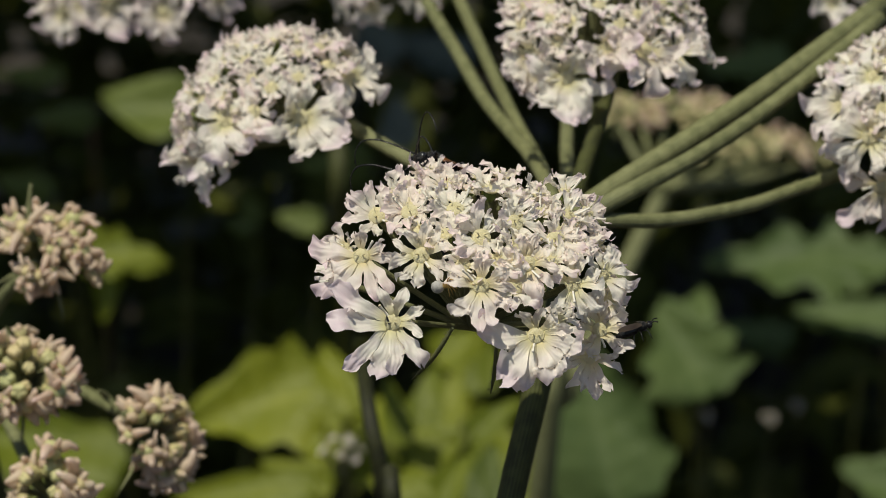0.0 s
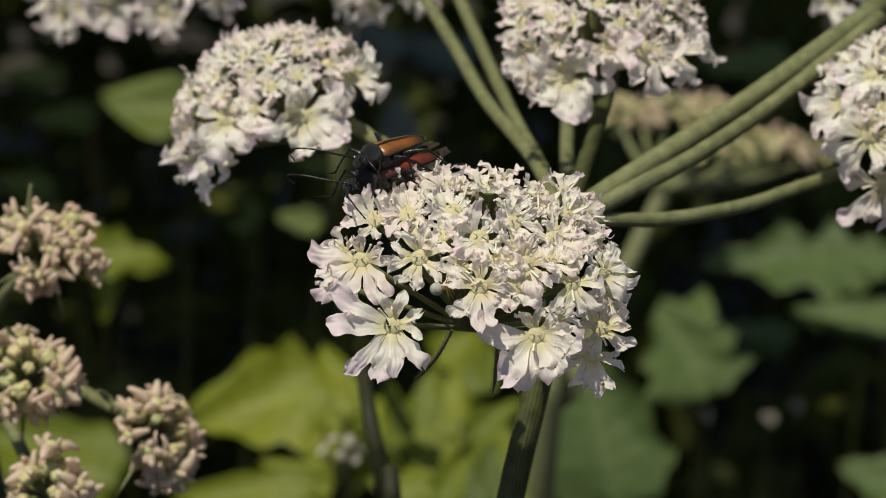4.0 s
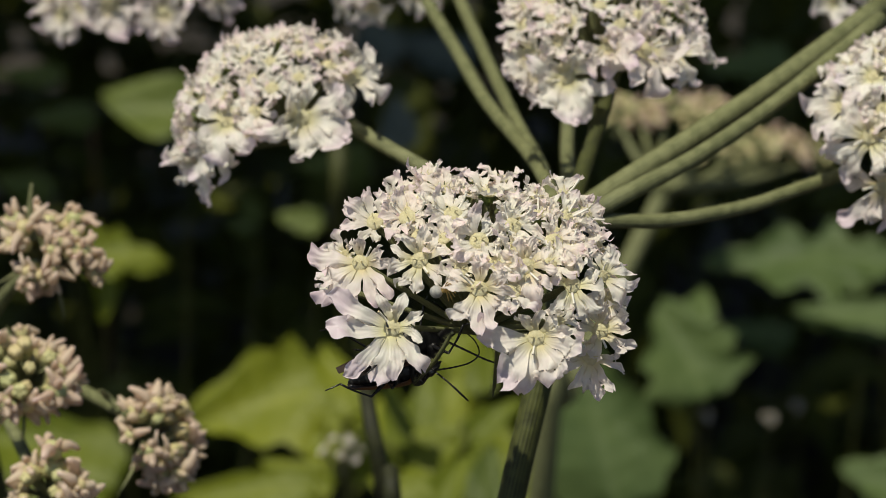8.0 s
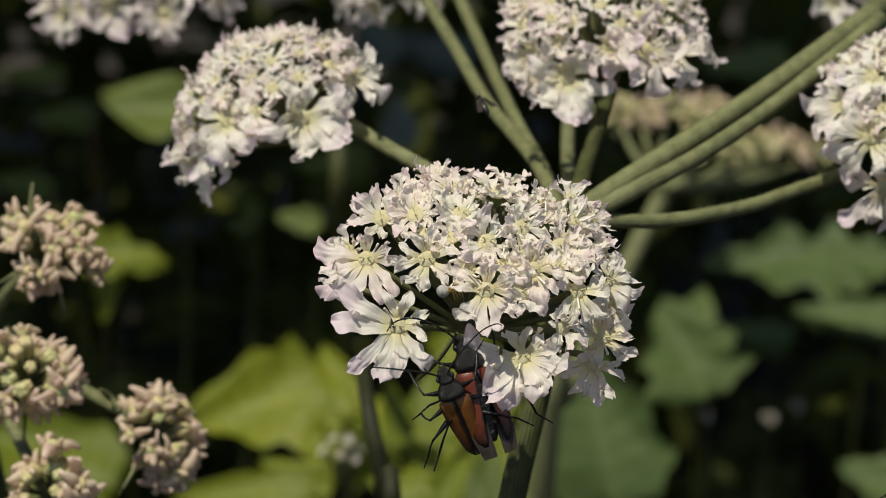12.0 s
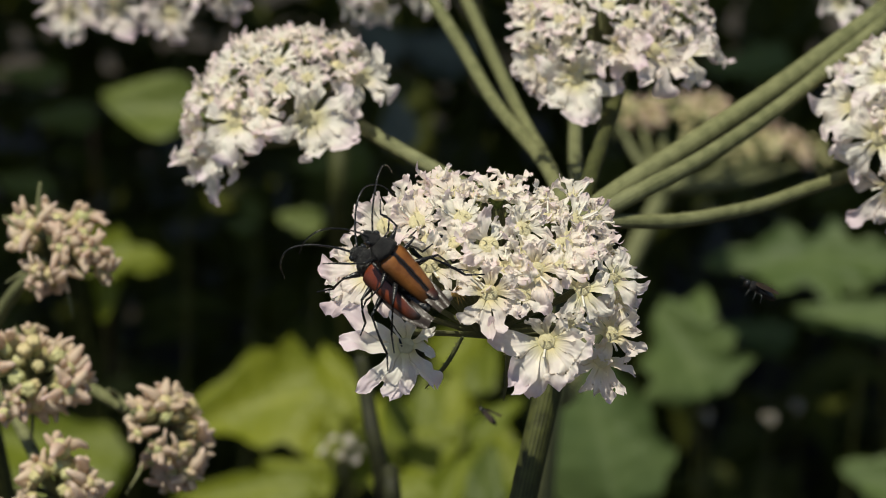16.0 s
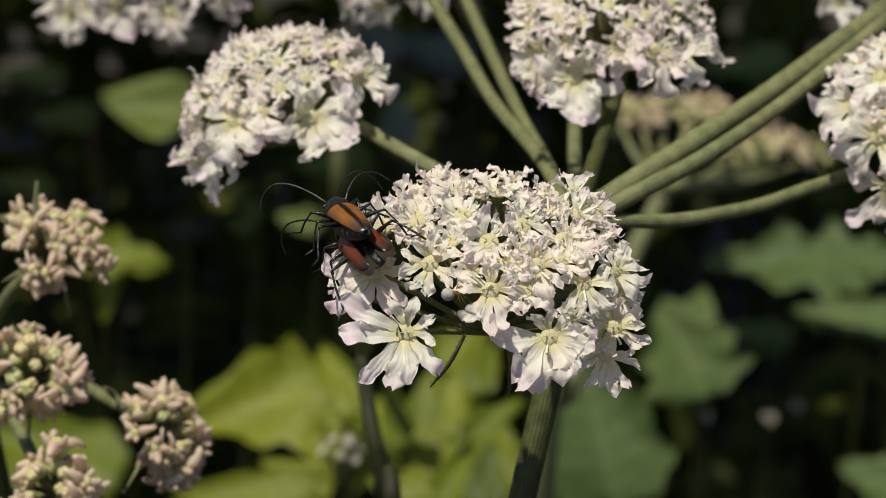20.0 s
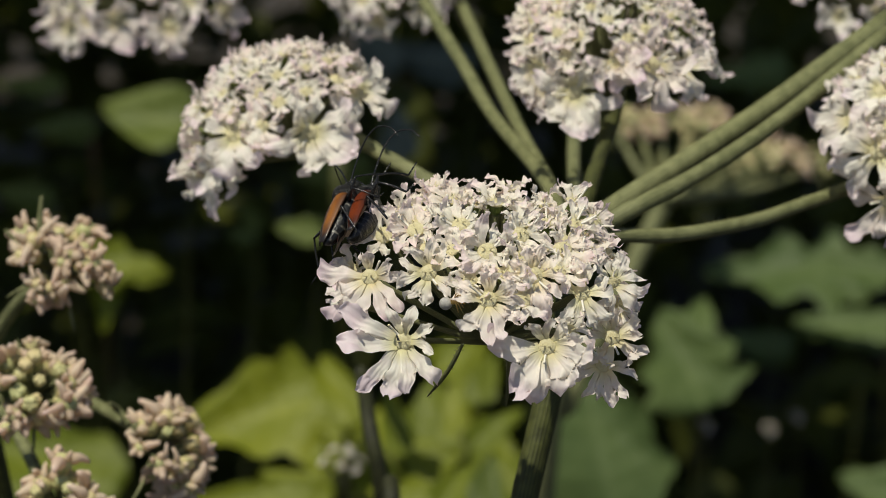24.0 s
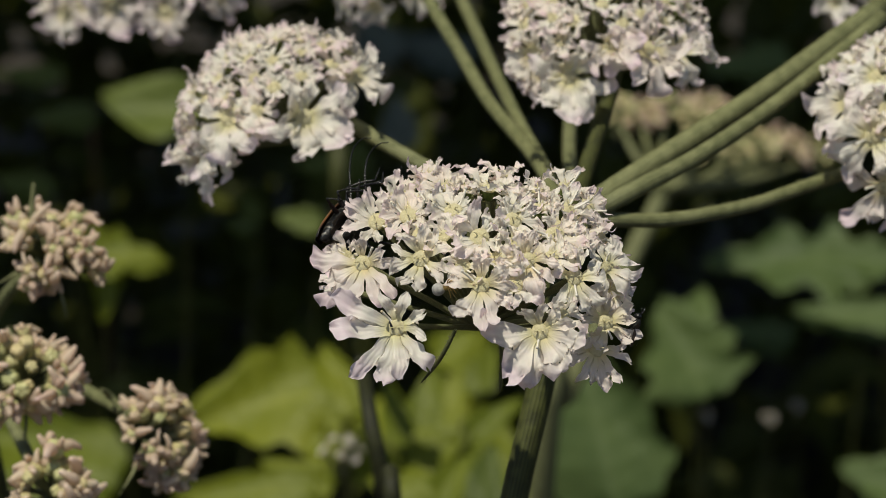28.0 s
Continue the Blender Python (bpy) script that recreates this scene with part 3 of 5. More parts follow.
leafy_plant("pale greyish-green leaf among the yellow-green ones", (0.02, 0.62, 0.0),
            [((0.0105, 0.5541, 0.7636), 0.0175, 0.0097, 48, 0, -12, 0.05)],
            M_leaf_green)
leafy_plant("blue-green broad leaves of a lobed plant", (0.10, 0.85, 0.0),
            [((0.0795, 0.7753, 0.7141), 0.0371, 0.0344, 62, 5, 20, 0.16), ((0.0483, 0.7292, 0.7058), 0.0565, 0.0397, 72, 0, 12, 0.10),
             ((0.1418, 0.9802, 0.6769), 0.0680, 0.0360, 34, 0, 82, 0.30), ((0.1674, 0.9726, 0.6535), 0.0441, 0.0172, 38, 0, 84, 0.08),
             ((0.16, 1.2039, 0.5637), 0.0374, 0.0230, 35, 0, 60, 0.12), ((0.1493, 1.2064, 0.705), 0.0446, 0.0223, 40, 0, 85, 0.16),
             ((0.0931, 0.8575, 0.7001), 0.0184, 0.0123, 40, 0, -10, 0.1)],
            M_leaf_blue)
leafy_plant("blue-green leaves deeper in the bank", (0.16, 0.98, 0.0),
            [((0.1589, 0.9245, 0.6739), 0.0463, 0.0145, 40, 0, 80, 0.08),
             ((0.1626, 0.877, 0.6249), 0.0278, 0.0203, 42, 0, 60, 0.12),
             ((0.0556, 0.7872, 0.6721), 0.0401, 0.0287, 55, 0, 8, 0.08),
             ((0.1667, 0.9504, 0.6891), 0.0292, 0.0180, 42, 0, 60, 0.15)],
            M_leaf_blue)
leafy_plant("mid-green rounded leaves in part shade", (-0.14, 0.92, 0.0),
            [((-0.1031, 0.8401, 0.7801), 0.0341, 0.0263, 45, 0, 68, 0.0), ((-0.1435, 0.9184, 0.7539), 0.0256, 0.0141, 40, 0, 80, 0.12),
             ((-0.1568, 0.9236, 0.7697), 0.0278, 0.0107, 40, 0, 82, 0.06), ((-0.0547, 0.9066, 0.7173), 0.0192, 0.0107, 50, 0, 75, 0.15), ((-0.0867, 1.0241, 0.6782), 0.0145, 0.0087, 45, 0, 60, 0.15),
             ((-0.0558, 1.2306, 0.6459), 0.0403, 0.0259, 40, 0, 80, 0.15), ((-0.0894, 1.1052, 0.6608), 0.0182, 0.0094, 40, 0, 30, 0.1),
             ((-0.1054, 1.3232, 0.6638), 0.0613, 0.0368, 40, 0, 60, 0.1), ((-0.2142, 1.227, 0.6349), 0.0345, 0.0201, 40, 0, 60, 0.1)],
            M_leaf_green)
leafy_plant("greyish leaves beyond the rays", (0.02, 1.1, 0.0),
            [((-0.0198, 1.0779, 0.7101), 0.0301, 0.0175, 50, 0, 5, 0.06), ((-0.0067, 1.2085, 0.7116), 0.0474, 0.0251, 45, 0, 60, 0.1),
             ((-0.0345, 1.2107, 0.7182), 0.0418, 0.0251, 45, 0, 20, 0.1)],
            M_leaf_grey)

# ---- the flowering hogweed ----
HUB = Vector((0.0127, 0.2501, 0.9213))
hogweed = empty("hogweed_plant", Matrix.Translation(HUB))
tagged(hogweed, "hogweed plant with pinkish-white flower heads on green ribbed stalks", "plant")

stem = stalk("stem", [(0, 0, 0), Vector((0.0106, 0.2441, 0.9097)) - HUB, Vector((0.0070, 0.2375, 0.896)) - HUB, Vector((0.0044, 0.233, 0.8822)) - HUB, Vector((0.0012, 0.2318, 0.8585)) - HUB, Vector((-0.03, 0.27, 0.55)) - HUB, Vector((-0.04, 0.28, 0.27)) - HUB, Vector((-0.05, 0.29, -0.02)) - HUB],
             [0.0015, 0.0014, 0.00142, 0.0016, 0.0019, 0.0030, 0.0045, 0.006], M_stem_shaded, hogweed, 16, "green ribbed main stem with shade put into its colour")


def ray(points, radii, material=M_stalk):
    return stalk("ray", [(0, 0, 0)] + [Vector(q) - HUB for q in points], radii, material, hogweed, hairs=500)


ray([(0.0046, 0.2588, 0.9216), (-0.0052, 0.2664, 0.9248), (-0.0122, 0.2716, 0.9274), (-0.0174, 0.2739, 0.9278)], [0.00092, 0.00084, 0.00084, 0.00084, 0.00084])
ray([(0.0106, 0.2719, 0.9217), (0.0053, 0.2921, 0.9237), (0.0018, 0.3081, 0.9261), (-0.0045, 0.3315, 0.9314)], [0.00085, 0.00080, 0.00080, 0.00082, 0.00085])
ray([(0.0116, 0.2777, 0.9194), (0.0079, 0.3001, 0.9216), (0.0003, 0.35, 0.9283)], [0.00075, 0.00075, 0.00078, 0.00085])
# a shaded ray: given the darker stem colour instead of a cast shadow
ray([(0.0153, 0.26, 0.9252), (0.0186, 0.2709, 0.9318), (0.019, 0.2759, 0.9338)], [0.00101, 0.00092, 0.00092, 0.00084], M_stem_shaded)
ray([(0.0172, 0.2567, 0.9229), (0.0282, 0.2655, 0.9273), (0.0372, 0.274, 0.9307), (0.051, 0.2865, 0.9369)], [0.00125, 0.0012, 0.0012, 0.0012, 0.0012])
ray([(0.0186, 0.2509, 0.9244), (0.0275, 0.2581, 0.927), (0.0366, 0.2666, 0.9305), (0.0497, 0.2792, 0.937)], [0.0010, 0.00092, 0.00088, 0.00088, 0.00088])
ray([(0.0163, 0.2501, 0.922), (0.0236, 0.2521, 0.9214), (0.0321, 0.2563, 0.9216), (0.0375, 0.2597, 0.9223), (0.0437, 0.2641, 0.923)], [0.0009, 0.00080, 0.00076, 0.00074, 0.00072])
ray([(0.0065, 0.2351, 0.9219), (0.0032, 0.2215, 0.9236)], [0.00092, 0.00084, 0.00076])
ray([(0.0144, 0.2771, 0.9176), (0.0153, 0.2986, 0.917), (0.0173, 0.331, 0.9167)], [0.00084, 0.00084, 0.00084, 0.00084])

# the head that faces the camera: its florets, place in millimetres and size
main_head = empty("flower_head", Matrix.Translation(Vector((0.0027, 0.219, 0.9259)) - HUB) @ Matrix.Rotation(radians(9.0), 4, 'X'))
main_head.parent = hogweed
tagged(main_head, "pinkish-white dome of open hogweed florets with large rim petals")
RIM = [(-9.63, -3.35, 3.77, 0.9), (-11.12, 0.93, 2.44, 0.55), (-6.80, -9.56, 0.78, 1.12), (5.22, -10.56, 0.42, 1.2),
    (11.03, -4.07, -2.45, 1.1), (11.28, -1.92, 1.82, 0.7), (-11.84, -0.59, -0.04, 0.55), (11.78, -1.77, -0.71, 0.62), (10.2, -5.4, -4.3, 0.9)]
FACE = [(-4.56, -6.43, 5.58, 1.15), (0.42, -9.47, 4.46, 1.3), (8.37, -6.50, 3.30, 1.15), (4.35, -7.05, 5.34, 1),
    (0.46, -5.16, 6.74, 1.05), (6.89, -3.18, 5.74, 1), (11.08, 2.28, 2.40, 0.95), (9.95, 4.78, 4.43, 0.95),
    (3.33, -2.72, 6.98, 1), (-1.73, -1.22, 7.38, 1), (-5.63, -0.31, 6.59, 1), (-8.46, 1.92, 5.08, 1),
    (7.10, -9.26, 1.13, 0.8)]
CROWN = [(-6.95, 5.45, 5.25, 0.9), (-3.97, 7.63, 6.50, 0.85), (-2.55, 4.39, 6.77, 1), (-5.6, 6.3, 5.6, 0.9),
    (2.53, 7.35, 6.28, 0.85), (1.39, 2.85, 7.22, 1), (5.44, 4.27, 6.07, 1), (7.99, 2.23, 5.34, 1),
    (7.99, 6.18, 5.50, 1), (0.26, 7.39, 6.27, 0.8), (8.27, -3.41, 4.89, 0.9), (-2.40, -4.74, 6.70, 0.9)]
DOME_A, DOME_H = 0.0118, 0.0075
rng_main = random.Random(4)
main_florets = []
# florets whose own shape shows: petals, then the lean of the face to the right and upwards
SHAPES = {"left_rim": ([(88, 2.9, 0.75, 0.3), (8, 3.4, 0.7, 0.1), (290, 5.0, 0.62, 0.05), (238, 5.6, 0.52, 0.0), (174, 6.3, 0.5, 0.1)], -0.1, 0.05),
          "front_rim": ([(105, 2.8, 0.7, 0.35), (30, 3.0, 0.7, 0.2), (328, 5.0, 0.6, 0.05), (274, 5.6, 0.5, 0.0), (208, 5.3, 0.9, 0.1)], 0.0, 0.15),
          "right_rim": ([(100, 2.8, 0.7, 0.3), (15, 3.2, 0.6, 0.1), (318, 3.6, 0.5, 0.0), (245, 3.4, 0.6, 0.0), (160, 3.0, 0.6, 0.2)], 0.2, 0.1),
          "right_low": ([(200, 3.0, 0.6, 0.0), (245, 3.5, 0.5, 0.0), (292, 3.6, 0.5, 0.0), (345, 3.1, 0.5, 0.0), (100, 2.0, 0.6, 0.3)], 0.15, 0.1),
          "left_high": ([(88, 2.3, 0.7, 0.4), (5, 3.4, 0.6, 0.2), (305, 4.2, 0.5, 0.0), (248, 5.4, 0.7, 0.0), (190, 4.8, 0.75, 0.05)], -0.3, 0.25),
          "front_large": ([(85, 2.6, 0.7, 0.3), (15, 3.0, 0.75, 0.15), (302, 4.2, 0.6, 0.0), (246, 4.3, 0.62, 0.0), (166, 3.2, 0.7, 0.15)], 0.0, 0.2),
          "front_left": ([(100, 2.6, 0.75, 0.3), (32, 2.9, 0.7, 0.15), (318, 2.9, 0.6, 0.05), (252, 3.4, 0.6, 0.0), (176, 3.0, 0.7, 0.1)], -0.1, 0.2),
          "front_right": ([(95, 2.7, 0.75, 0.3), (20, 2.8, 0.7, 0.2), (310, 3.0, 0.6, 0.05), (266, 3.7, 0.5, 0.0), (170, 2.9, 0.7, 0.15)], 0.1, 0.2),
          "side_right": ([(85, 2.6, 0.75, 0.3), (2, 2.9, 0.7, 0.15), (298, 3.5, 0.6, 0.0), (245, 3.4, 0.6, 0.0), (165, 2.9, 0.7, 0.15)], 0.15, 0.2)}
SHAPED = {(0, 0): "left_high", (0, 2): "left_rim", (0, 3): "front_rim", (0, 4): "right_rim", (0, 8): "right_low",
          (1, 0): "front_left", (1, 1): "front_large", (1, 3): "front_right", (1, 2): "side_right"}
for table, (rows, meshes, drop, proud) in enumerate(((RIM, OUTER, 0.6, 1.05), (FACE, MIDDLE, 0.3, 1.05), (CROWN, INNER, 0.0, 1.07))):
    for i, (x, y, z, s) in enumerate(rows):
        at = Vector((x, y, z)) * proud / 1000
        ob = place_floret(main_head, meshes, at, DOME_A, DOME_H, s, rng_main, (0, 0, -0.005), drop, 0.0, (0, -0.9, 0.3) if drop > 0.5 else (0, -0.6, 0.1) if drop else (0, -0.25, 0))
        if (table, i) in SHAPED:
            petals, lean_x, lean_up = SHAPES[SHAPED[table, i]]
            ob.data = shaped_floret(300 + 20 * table + i, petals)
            n = (Vector((0, -0.886, 0.464)) + Vector((lean_x, 0, 0)) + Vector((0, 0.464, 0.886)) * lean_up).normalized()
            right = (Vector((1, 0, 0)) - n * n.x).normalized()
            ob.matrix_basis = Matrix.Translation(at) @ Matrix((right, n.cross(right), n)).transposed().to_4x4()
        main_florets.append(ob)
SPIDER_AT = Vector((-3.10, -9.32, 4.16)) * 0.00106
BRACT_LINES = [[Vector(q) / 1000 for q in line] for line in (((-1.91, -11.49, 1.21), (-3.40, -10.86, -1.99), (-5.30, -8.39, -5.83)),
                                                             ((2.06, -11.62, 0.15), (2.02, -10.26, -3.48), (1.76, -9.44, -6.51)))]
taken = [o.matrix_basis.translation.copy() for o in main_florets]
for p, th in dome(DOME_A, DOME_H, 280, rng_main, 1.5, 0.05):
    if all((p - q).length > (0.0024 if p.y < 0.003 else 0.0019) for q in taken) and (p.y > -0.004 or th < 1.0) and not (th > 1.12 and p.y > -0.001) and not (p.x < -0.0062 and p.y > 0) and not (p.x < -0.0015 and p.y < -0.0005 and th > 0.62):
        place_floret(main_head, OUTER if th > 1.38 and p.y < 0.002 else MIDDLE if th > 0.9 else INNER, p, DOME_A, DOME_H, 0.85 if p.y > 0.003 else 0.95, rng_main, (0, 0, -0.005), 0.3)
        taken.append(p)

flower_head(hogweed, head_pose(Vector((-0.0188, 0.2718, 0.9282)) - HUB, -22, 9), 0.0102, 0.0077, [(-3.47, -8.14, 3.83, 0.95), (4.43, -8.98, 1.47, 1), (9.79, -2.18, 1.40, 0.9), (-9.69, -3.43, -1.12, 0.85), (-9.98, -1.87, 1.29, 0.75), (-6.30, -7.86, 1.20, 0.7)], 110, 21, range(0, 180, 30), 0.9)
flower_head(hogweed, head_pose(Vector((0.0179, 0.2742, 0.9354)) - HUB, 6, 9), 0.0105, 0.0082, [(-4.39, -9.48, -0.81, 0.95), (3.74, -8.94, 3.15, 1), (-8.49, -6.17, 0.24, 0.8), (7.22, -6.96, 2.42, 0.85), (-0.57, -9.57, 3.35, 0.7), (-7.29, -7.38, -1.27, 0.7)], 110, 22, range(0, 180, 30), 0.9)
flower_head(hogweed, head_pose(Vector((0.0524, 0.2651, 0.9276)) - HUB, 24, 16), 0.0112, 0.009, [(-8.10, -7.69, 0.66, 1), (-10.63, -3.29, 1.01, 0.85), (-9.21, -2.32, 4.77, 0.7), (-4.55, -9.19, -3.62, 0.9)], 100, 23, range(0, 360, 30), 0.95)
flower_head(hogweed, head_pose(Vector((-0.043, 0.3554, 0.9260)) - HUB, -8, 8), 0.0145, 0.0085, [(-10.25, -10.25, -0.31, 1), (-3.06, -14.07, 0.99, 1), (4.11, -13.81, -0.97, 1), (11.22, -8.92, -1.28, 0.9)], 80, 24, range(0, 360, 30), 0.78)
flower_head(hogweed, head_pose(Vector((-0.0073, 0.3418, 0.9296)) - HUB, -5, 8), 0.0085, 0.006, [(-6.52, -2.93, -3.32, 0.9), (-2.41, -7.39, -2.43, 0.8), (3.90, -7.44, -0.92, 0.8)], 40, 25, range(0, 360, 40), 0.75)
flower_head(hogweed, head_pose(Vector((0.0556, 0.3352, 0.9294)) - HUB, 5, 8), 0.007, 0.006, [(-3.41, -6.02, -0.92, 0.8), (1.22, -6.89, 0.21, 0.8)], 30, 26, range(0, 360, 45), 0.7)


# ---- the hogweed in bud ----
def bud_mesh(seed, spread):
    """A floret in bud: a round five-ribbed green ball, or one whose folded pinkish petals part into blunt fingers."""
    rng = random.Random(seed)
    bm = bmesh.new()
    blob(bm, (0, 0, 0), (0.00068, 0.00068, 0.00075), 1, 10, 7)
    for i in range(5):
        w = 2 * math.pi * i / 5 + rng.uniform(-0.25, 0.25)
        d = Vector((math.cos(w), math.sin(w), 0))
        if spread < 0.6:
            blob(bm, d * 0.00034 + Vector((0, 0, 0.0003)), (0.00042, 0.00042, 0.00046), 1, 8, 6)
            continue
        side = Vector((-d.y, d.x, 0)) * rng.uniform(-0.0003, 0.0003)
        if rng.random() < 0.45:
            ln, up = rng.uniform(0.0011, 0.0021), rng.uniform(-0.4, 0.7)
        else:
            ln, up = rng.uniform(0.0003, 0.0007), rng.uniform(0.8, 1.6)
        q = [d * 0.0003 + Vector((0, 0, 0.0001)), d * (0.0005 + ln * 0.5) + Vector((0, 0, 0.0004 + ln * 0.35 * up)) + side * 0.5, d * (0.0005 + ln) + Vector((0, 0, 0.0003 + ln * up)) + side]
        thick = rng.uniform(0.55, 1.05)
        tube(bm, bend(q, 3), [r * thick for r in (0.00036, 0.00046, 0.00047, 0.00038, 0.00030, 0.00026, 0.00014)], 7, 0)
    bmesh.ops.recalc_face_normals(bm, faces=bm.faces)
    return mesh_of("bud", bm, [M_bud_petal, M_budgreen])


BUDS_OPEN = [bud_mesh(200 + i, 1.1) for i in range(9)]
BUDS_CLOSED = [bud_mesh(220 + i, 0.45) for i in range(5)]


def bud_head(parent, m, a, h, count, seed, closed_below):
    rng = random.Random(seed)
    head = empty("bud_head", m)
    head.parent = parent
    for p, th in dome(a, h, count, rng, 2.2, 0.2):
        p = p * rng.uniform(0.62, 1.18)
        meshes = BUDS_CLOSED if th < closed_below else BUDS_OPEN
        n = Vector((p.x / a ** 2, p.y / a ** 2, p.z / h ** 2)).normalized()
        ob = new("bud", rng.choice(meshes))
        ob.parent = head
        s = rng.uniform(0.95, 1.5) * (1.15 if meshes is BUDS_OPEN else 0.9)
        ob.matrix_basis = Matrix.Translation(p) @ n.to_track_quat("Z", "Y").to_matrix().to_4x4() @ Matrix.Diagonal((s, s, s, 1))
        ped = new("pedicel", PEDICEL)
        ped.parent = head
        root = Vector((0, 0, -h * 0.9))
        d = p - root
        ped.matrix_basis = Matrix.Translation(root) @ d.to_track_quat("Z", "Y").to_matrix().to_4x4() @ Matrix.Diagonal((0.0003, 0.0003, d.length, 1))
    for i in range(4):
        w = rng.uniform(0, 6.28)
        d = Vector((math.cos(w), math.sin(w), rng.uniform(-0.2, 0.3)))
        r = Vector((0, 0, -h * 0.7))
        bm = bmesh.new()
        tube(bm, bend([r, r + d * a * 0.9, r + d * a * 1.5 + Vector((0, 0, -0.001))], 4), [0.00022] * 6 + [0.00017, 0.00012, 0.00005], 5)
        part("bract", bm, M_stalk, head)
    return tagged(head, "beige-pink cluster of closed hogweed buds")


BUD_HUB = Vector((-0.0588, 0.2902, 0.8911))
budding = empty("budding_hogweed_plant", Matrix.Translation(BUD_HUB))
tagged(budding, "hogweed plant with beige-pink heads still in bud", "plant")
stalk("stem", [(0, 0, 0), (0.003, 0.004, -0.06), (0.0, 0.01, -0.3), (-0.005, 0.02, -0.6), (-0.01, 0.03, -BUD_HUB.z - 0.02)], [0.002, 0.002, 0.003, 0.004, 0.005], M_stem_shaded, budding, 12)
for px in ((-0.0458, 0.2786, 0.9089), (-0.0473, 0.2664, 0.898), (-0.0359, 0.267, 0.8933), (-0.0448, 0.2603, 0.8861)):
    e = Vector(px) - BUD_HUB
    stalk("ray", [(0, 0, 0), e * 0.5 + Vector((0, 0, 0.002)), e], [0.0009, 0.0008, 0.0007], M_stalk, budding)
bud_head(budding, head_pose(Vector((-0.0451, 0.2748, 0.9105)) - BUD_HUB, 20, 40), 0.0050, 0.0030, 30, 31, 0.0)
bud_head(budding, head_pose(Vector((-0.0467, 0.2626, 0.8998)) - BUD_HUB, 10, 50), 0.0048, 0.0038, 34, 32, 0.85)
bud_head(budding, head_pose(Vector((-0.0328, 0.2683, 0.8907)) - BUD_HUB, 60, 30), 0.0052, 0.0028, 32, 33, 0.8)
bud_head(budding, head_pose(Vector((-0.0432, 0.2549, 0.8894)) - BUD_HUB, 0, 40), 0.0040, 0.0030, 24, 34, 0.7)


for q in (((-0.0467, 0.2732, 0.9123), (-0.0472, 0.2741, 0.9151), (-0.047, 0.2752, 0.9185)), ((-0.048, 0.2732, 0.9123), (-0.0496, 0.2736, 0.9135), (-0.0512, 0.274, 0.9148)), ((-0.037, 0.2672, 0.8939), (-0.0383, 0.2677, 0.8954), (-0.039, 0.266, 0.8968))):
    stalk("bract", [Vector(p) - BUD_HUB for p in q], [0.00045, 0.0004, 0.0002], M_stalk, budding, 6, "thin green bract")

# ---- a further hogweed, out of reach of the lens ----
FAR_HUB = Vector((0.0461, 0.4984, 0.8511))
far_hogweed = empty("far_hogweed_plant", Matrix.Translation(FAR_HUB))
tagged(far_hogweed, "hogweed plant in pinkish bud standing further back", "plant")
stalk("stem", [(0, 0, 0)] + [Vector(q) - FAR_HUB for q in ((0.0384, 0.4936, 0.8363), (0.0256, 0.4852, 0.8105), (0.0203, 0.479, 0.7916), (0.005, 0.56, 0.45), (0.0, 0.56, -0.02))], [0.0019, 0.0021, 0.0022, 0.0023, 0.003, 0.004, 0.005], M_stalk, far_hogweed)
for e, lr in (((0.0367, 0.5131, 0.864), -10), ((0.043, 0.5275, 0.8597), 0), ((0.048, 0.5327, 0.8596), -5), ((0.0543, 0.5418, 0.8552), 5), ((0.06, 0.552, 0.8545), 0), ((0.0624, 0.5203, 0.8538), 15), ((0.0707, 0.5398, 0.8492), 10), ((0.0777, 0.5492, 0.8457), 20), ((0.0848, 0.5538, 0.8436), 25), ((0.0533, 0.501, 0.8592), 8)):
    e = Vector(e) - FAR_HUB
    stalk("ray", [(0, 0, 0), e * 0.55 + Vector((0, 0, -0.003)), e + Vector((0, 0, -0.002))], [0.0014, 0.0009, 0.0006], M_stalk, far_hogweed, 8)
    bud_head(far_hogweed, head_pose(e, lr, 15), 0.0046, 0.0019, 15, 50 + lr, 0.6 if lr in (0, 20) else 3.0)

DARK_STEM_TOP = Vector((-0.0114, 0.3289, 0.8766))
dark_plant = empty("low_flowering_plant", Matrix.Translation(DARK_STEM_TOP))
tagged(dark_plant, "low plant with a cluster of whitish buds below the flowers", "plant")
# this stem stands in the sun; its shade comes from the material's dark tone
stalk("stem", [(0, 0, 0), Vector((-0.0099, 0.3168, 0.873)) - DARK_STEM_TOP, Vector((-0.008, 0.3131, 0.8613)) - DARK_STEM_TOP, Vector((-0.0066, 0.3104, 0.8196)) - DARK_STEM_TOP, Vector((-0.01, 0.38, 0.35)) - DARK_STEM_TOP, Vector((-0.01, 0.38, -0.02)) - DARK_STEM_TOP], [0.0011, 0.0011, 0.00115, 0.0013, 0.003, 0.004], M_stem_deep_shade, dark_plant, 10, "green stem with deep shade put into its colour")
flower_head(dark_plant, head_pose(Vector((-0.0208, 0.477, 0.7981)) - DARK_STEM_TOP, 0, 25), 0.0046, 0.0075, [], 12, 61, (), 0.44, "small whitish flower cluster low in the shade")
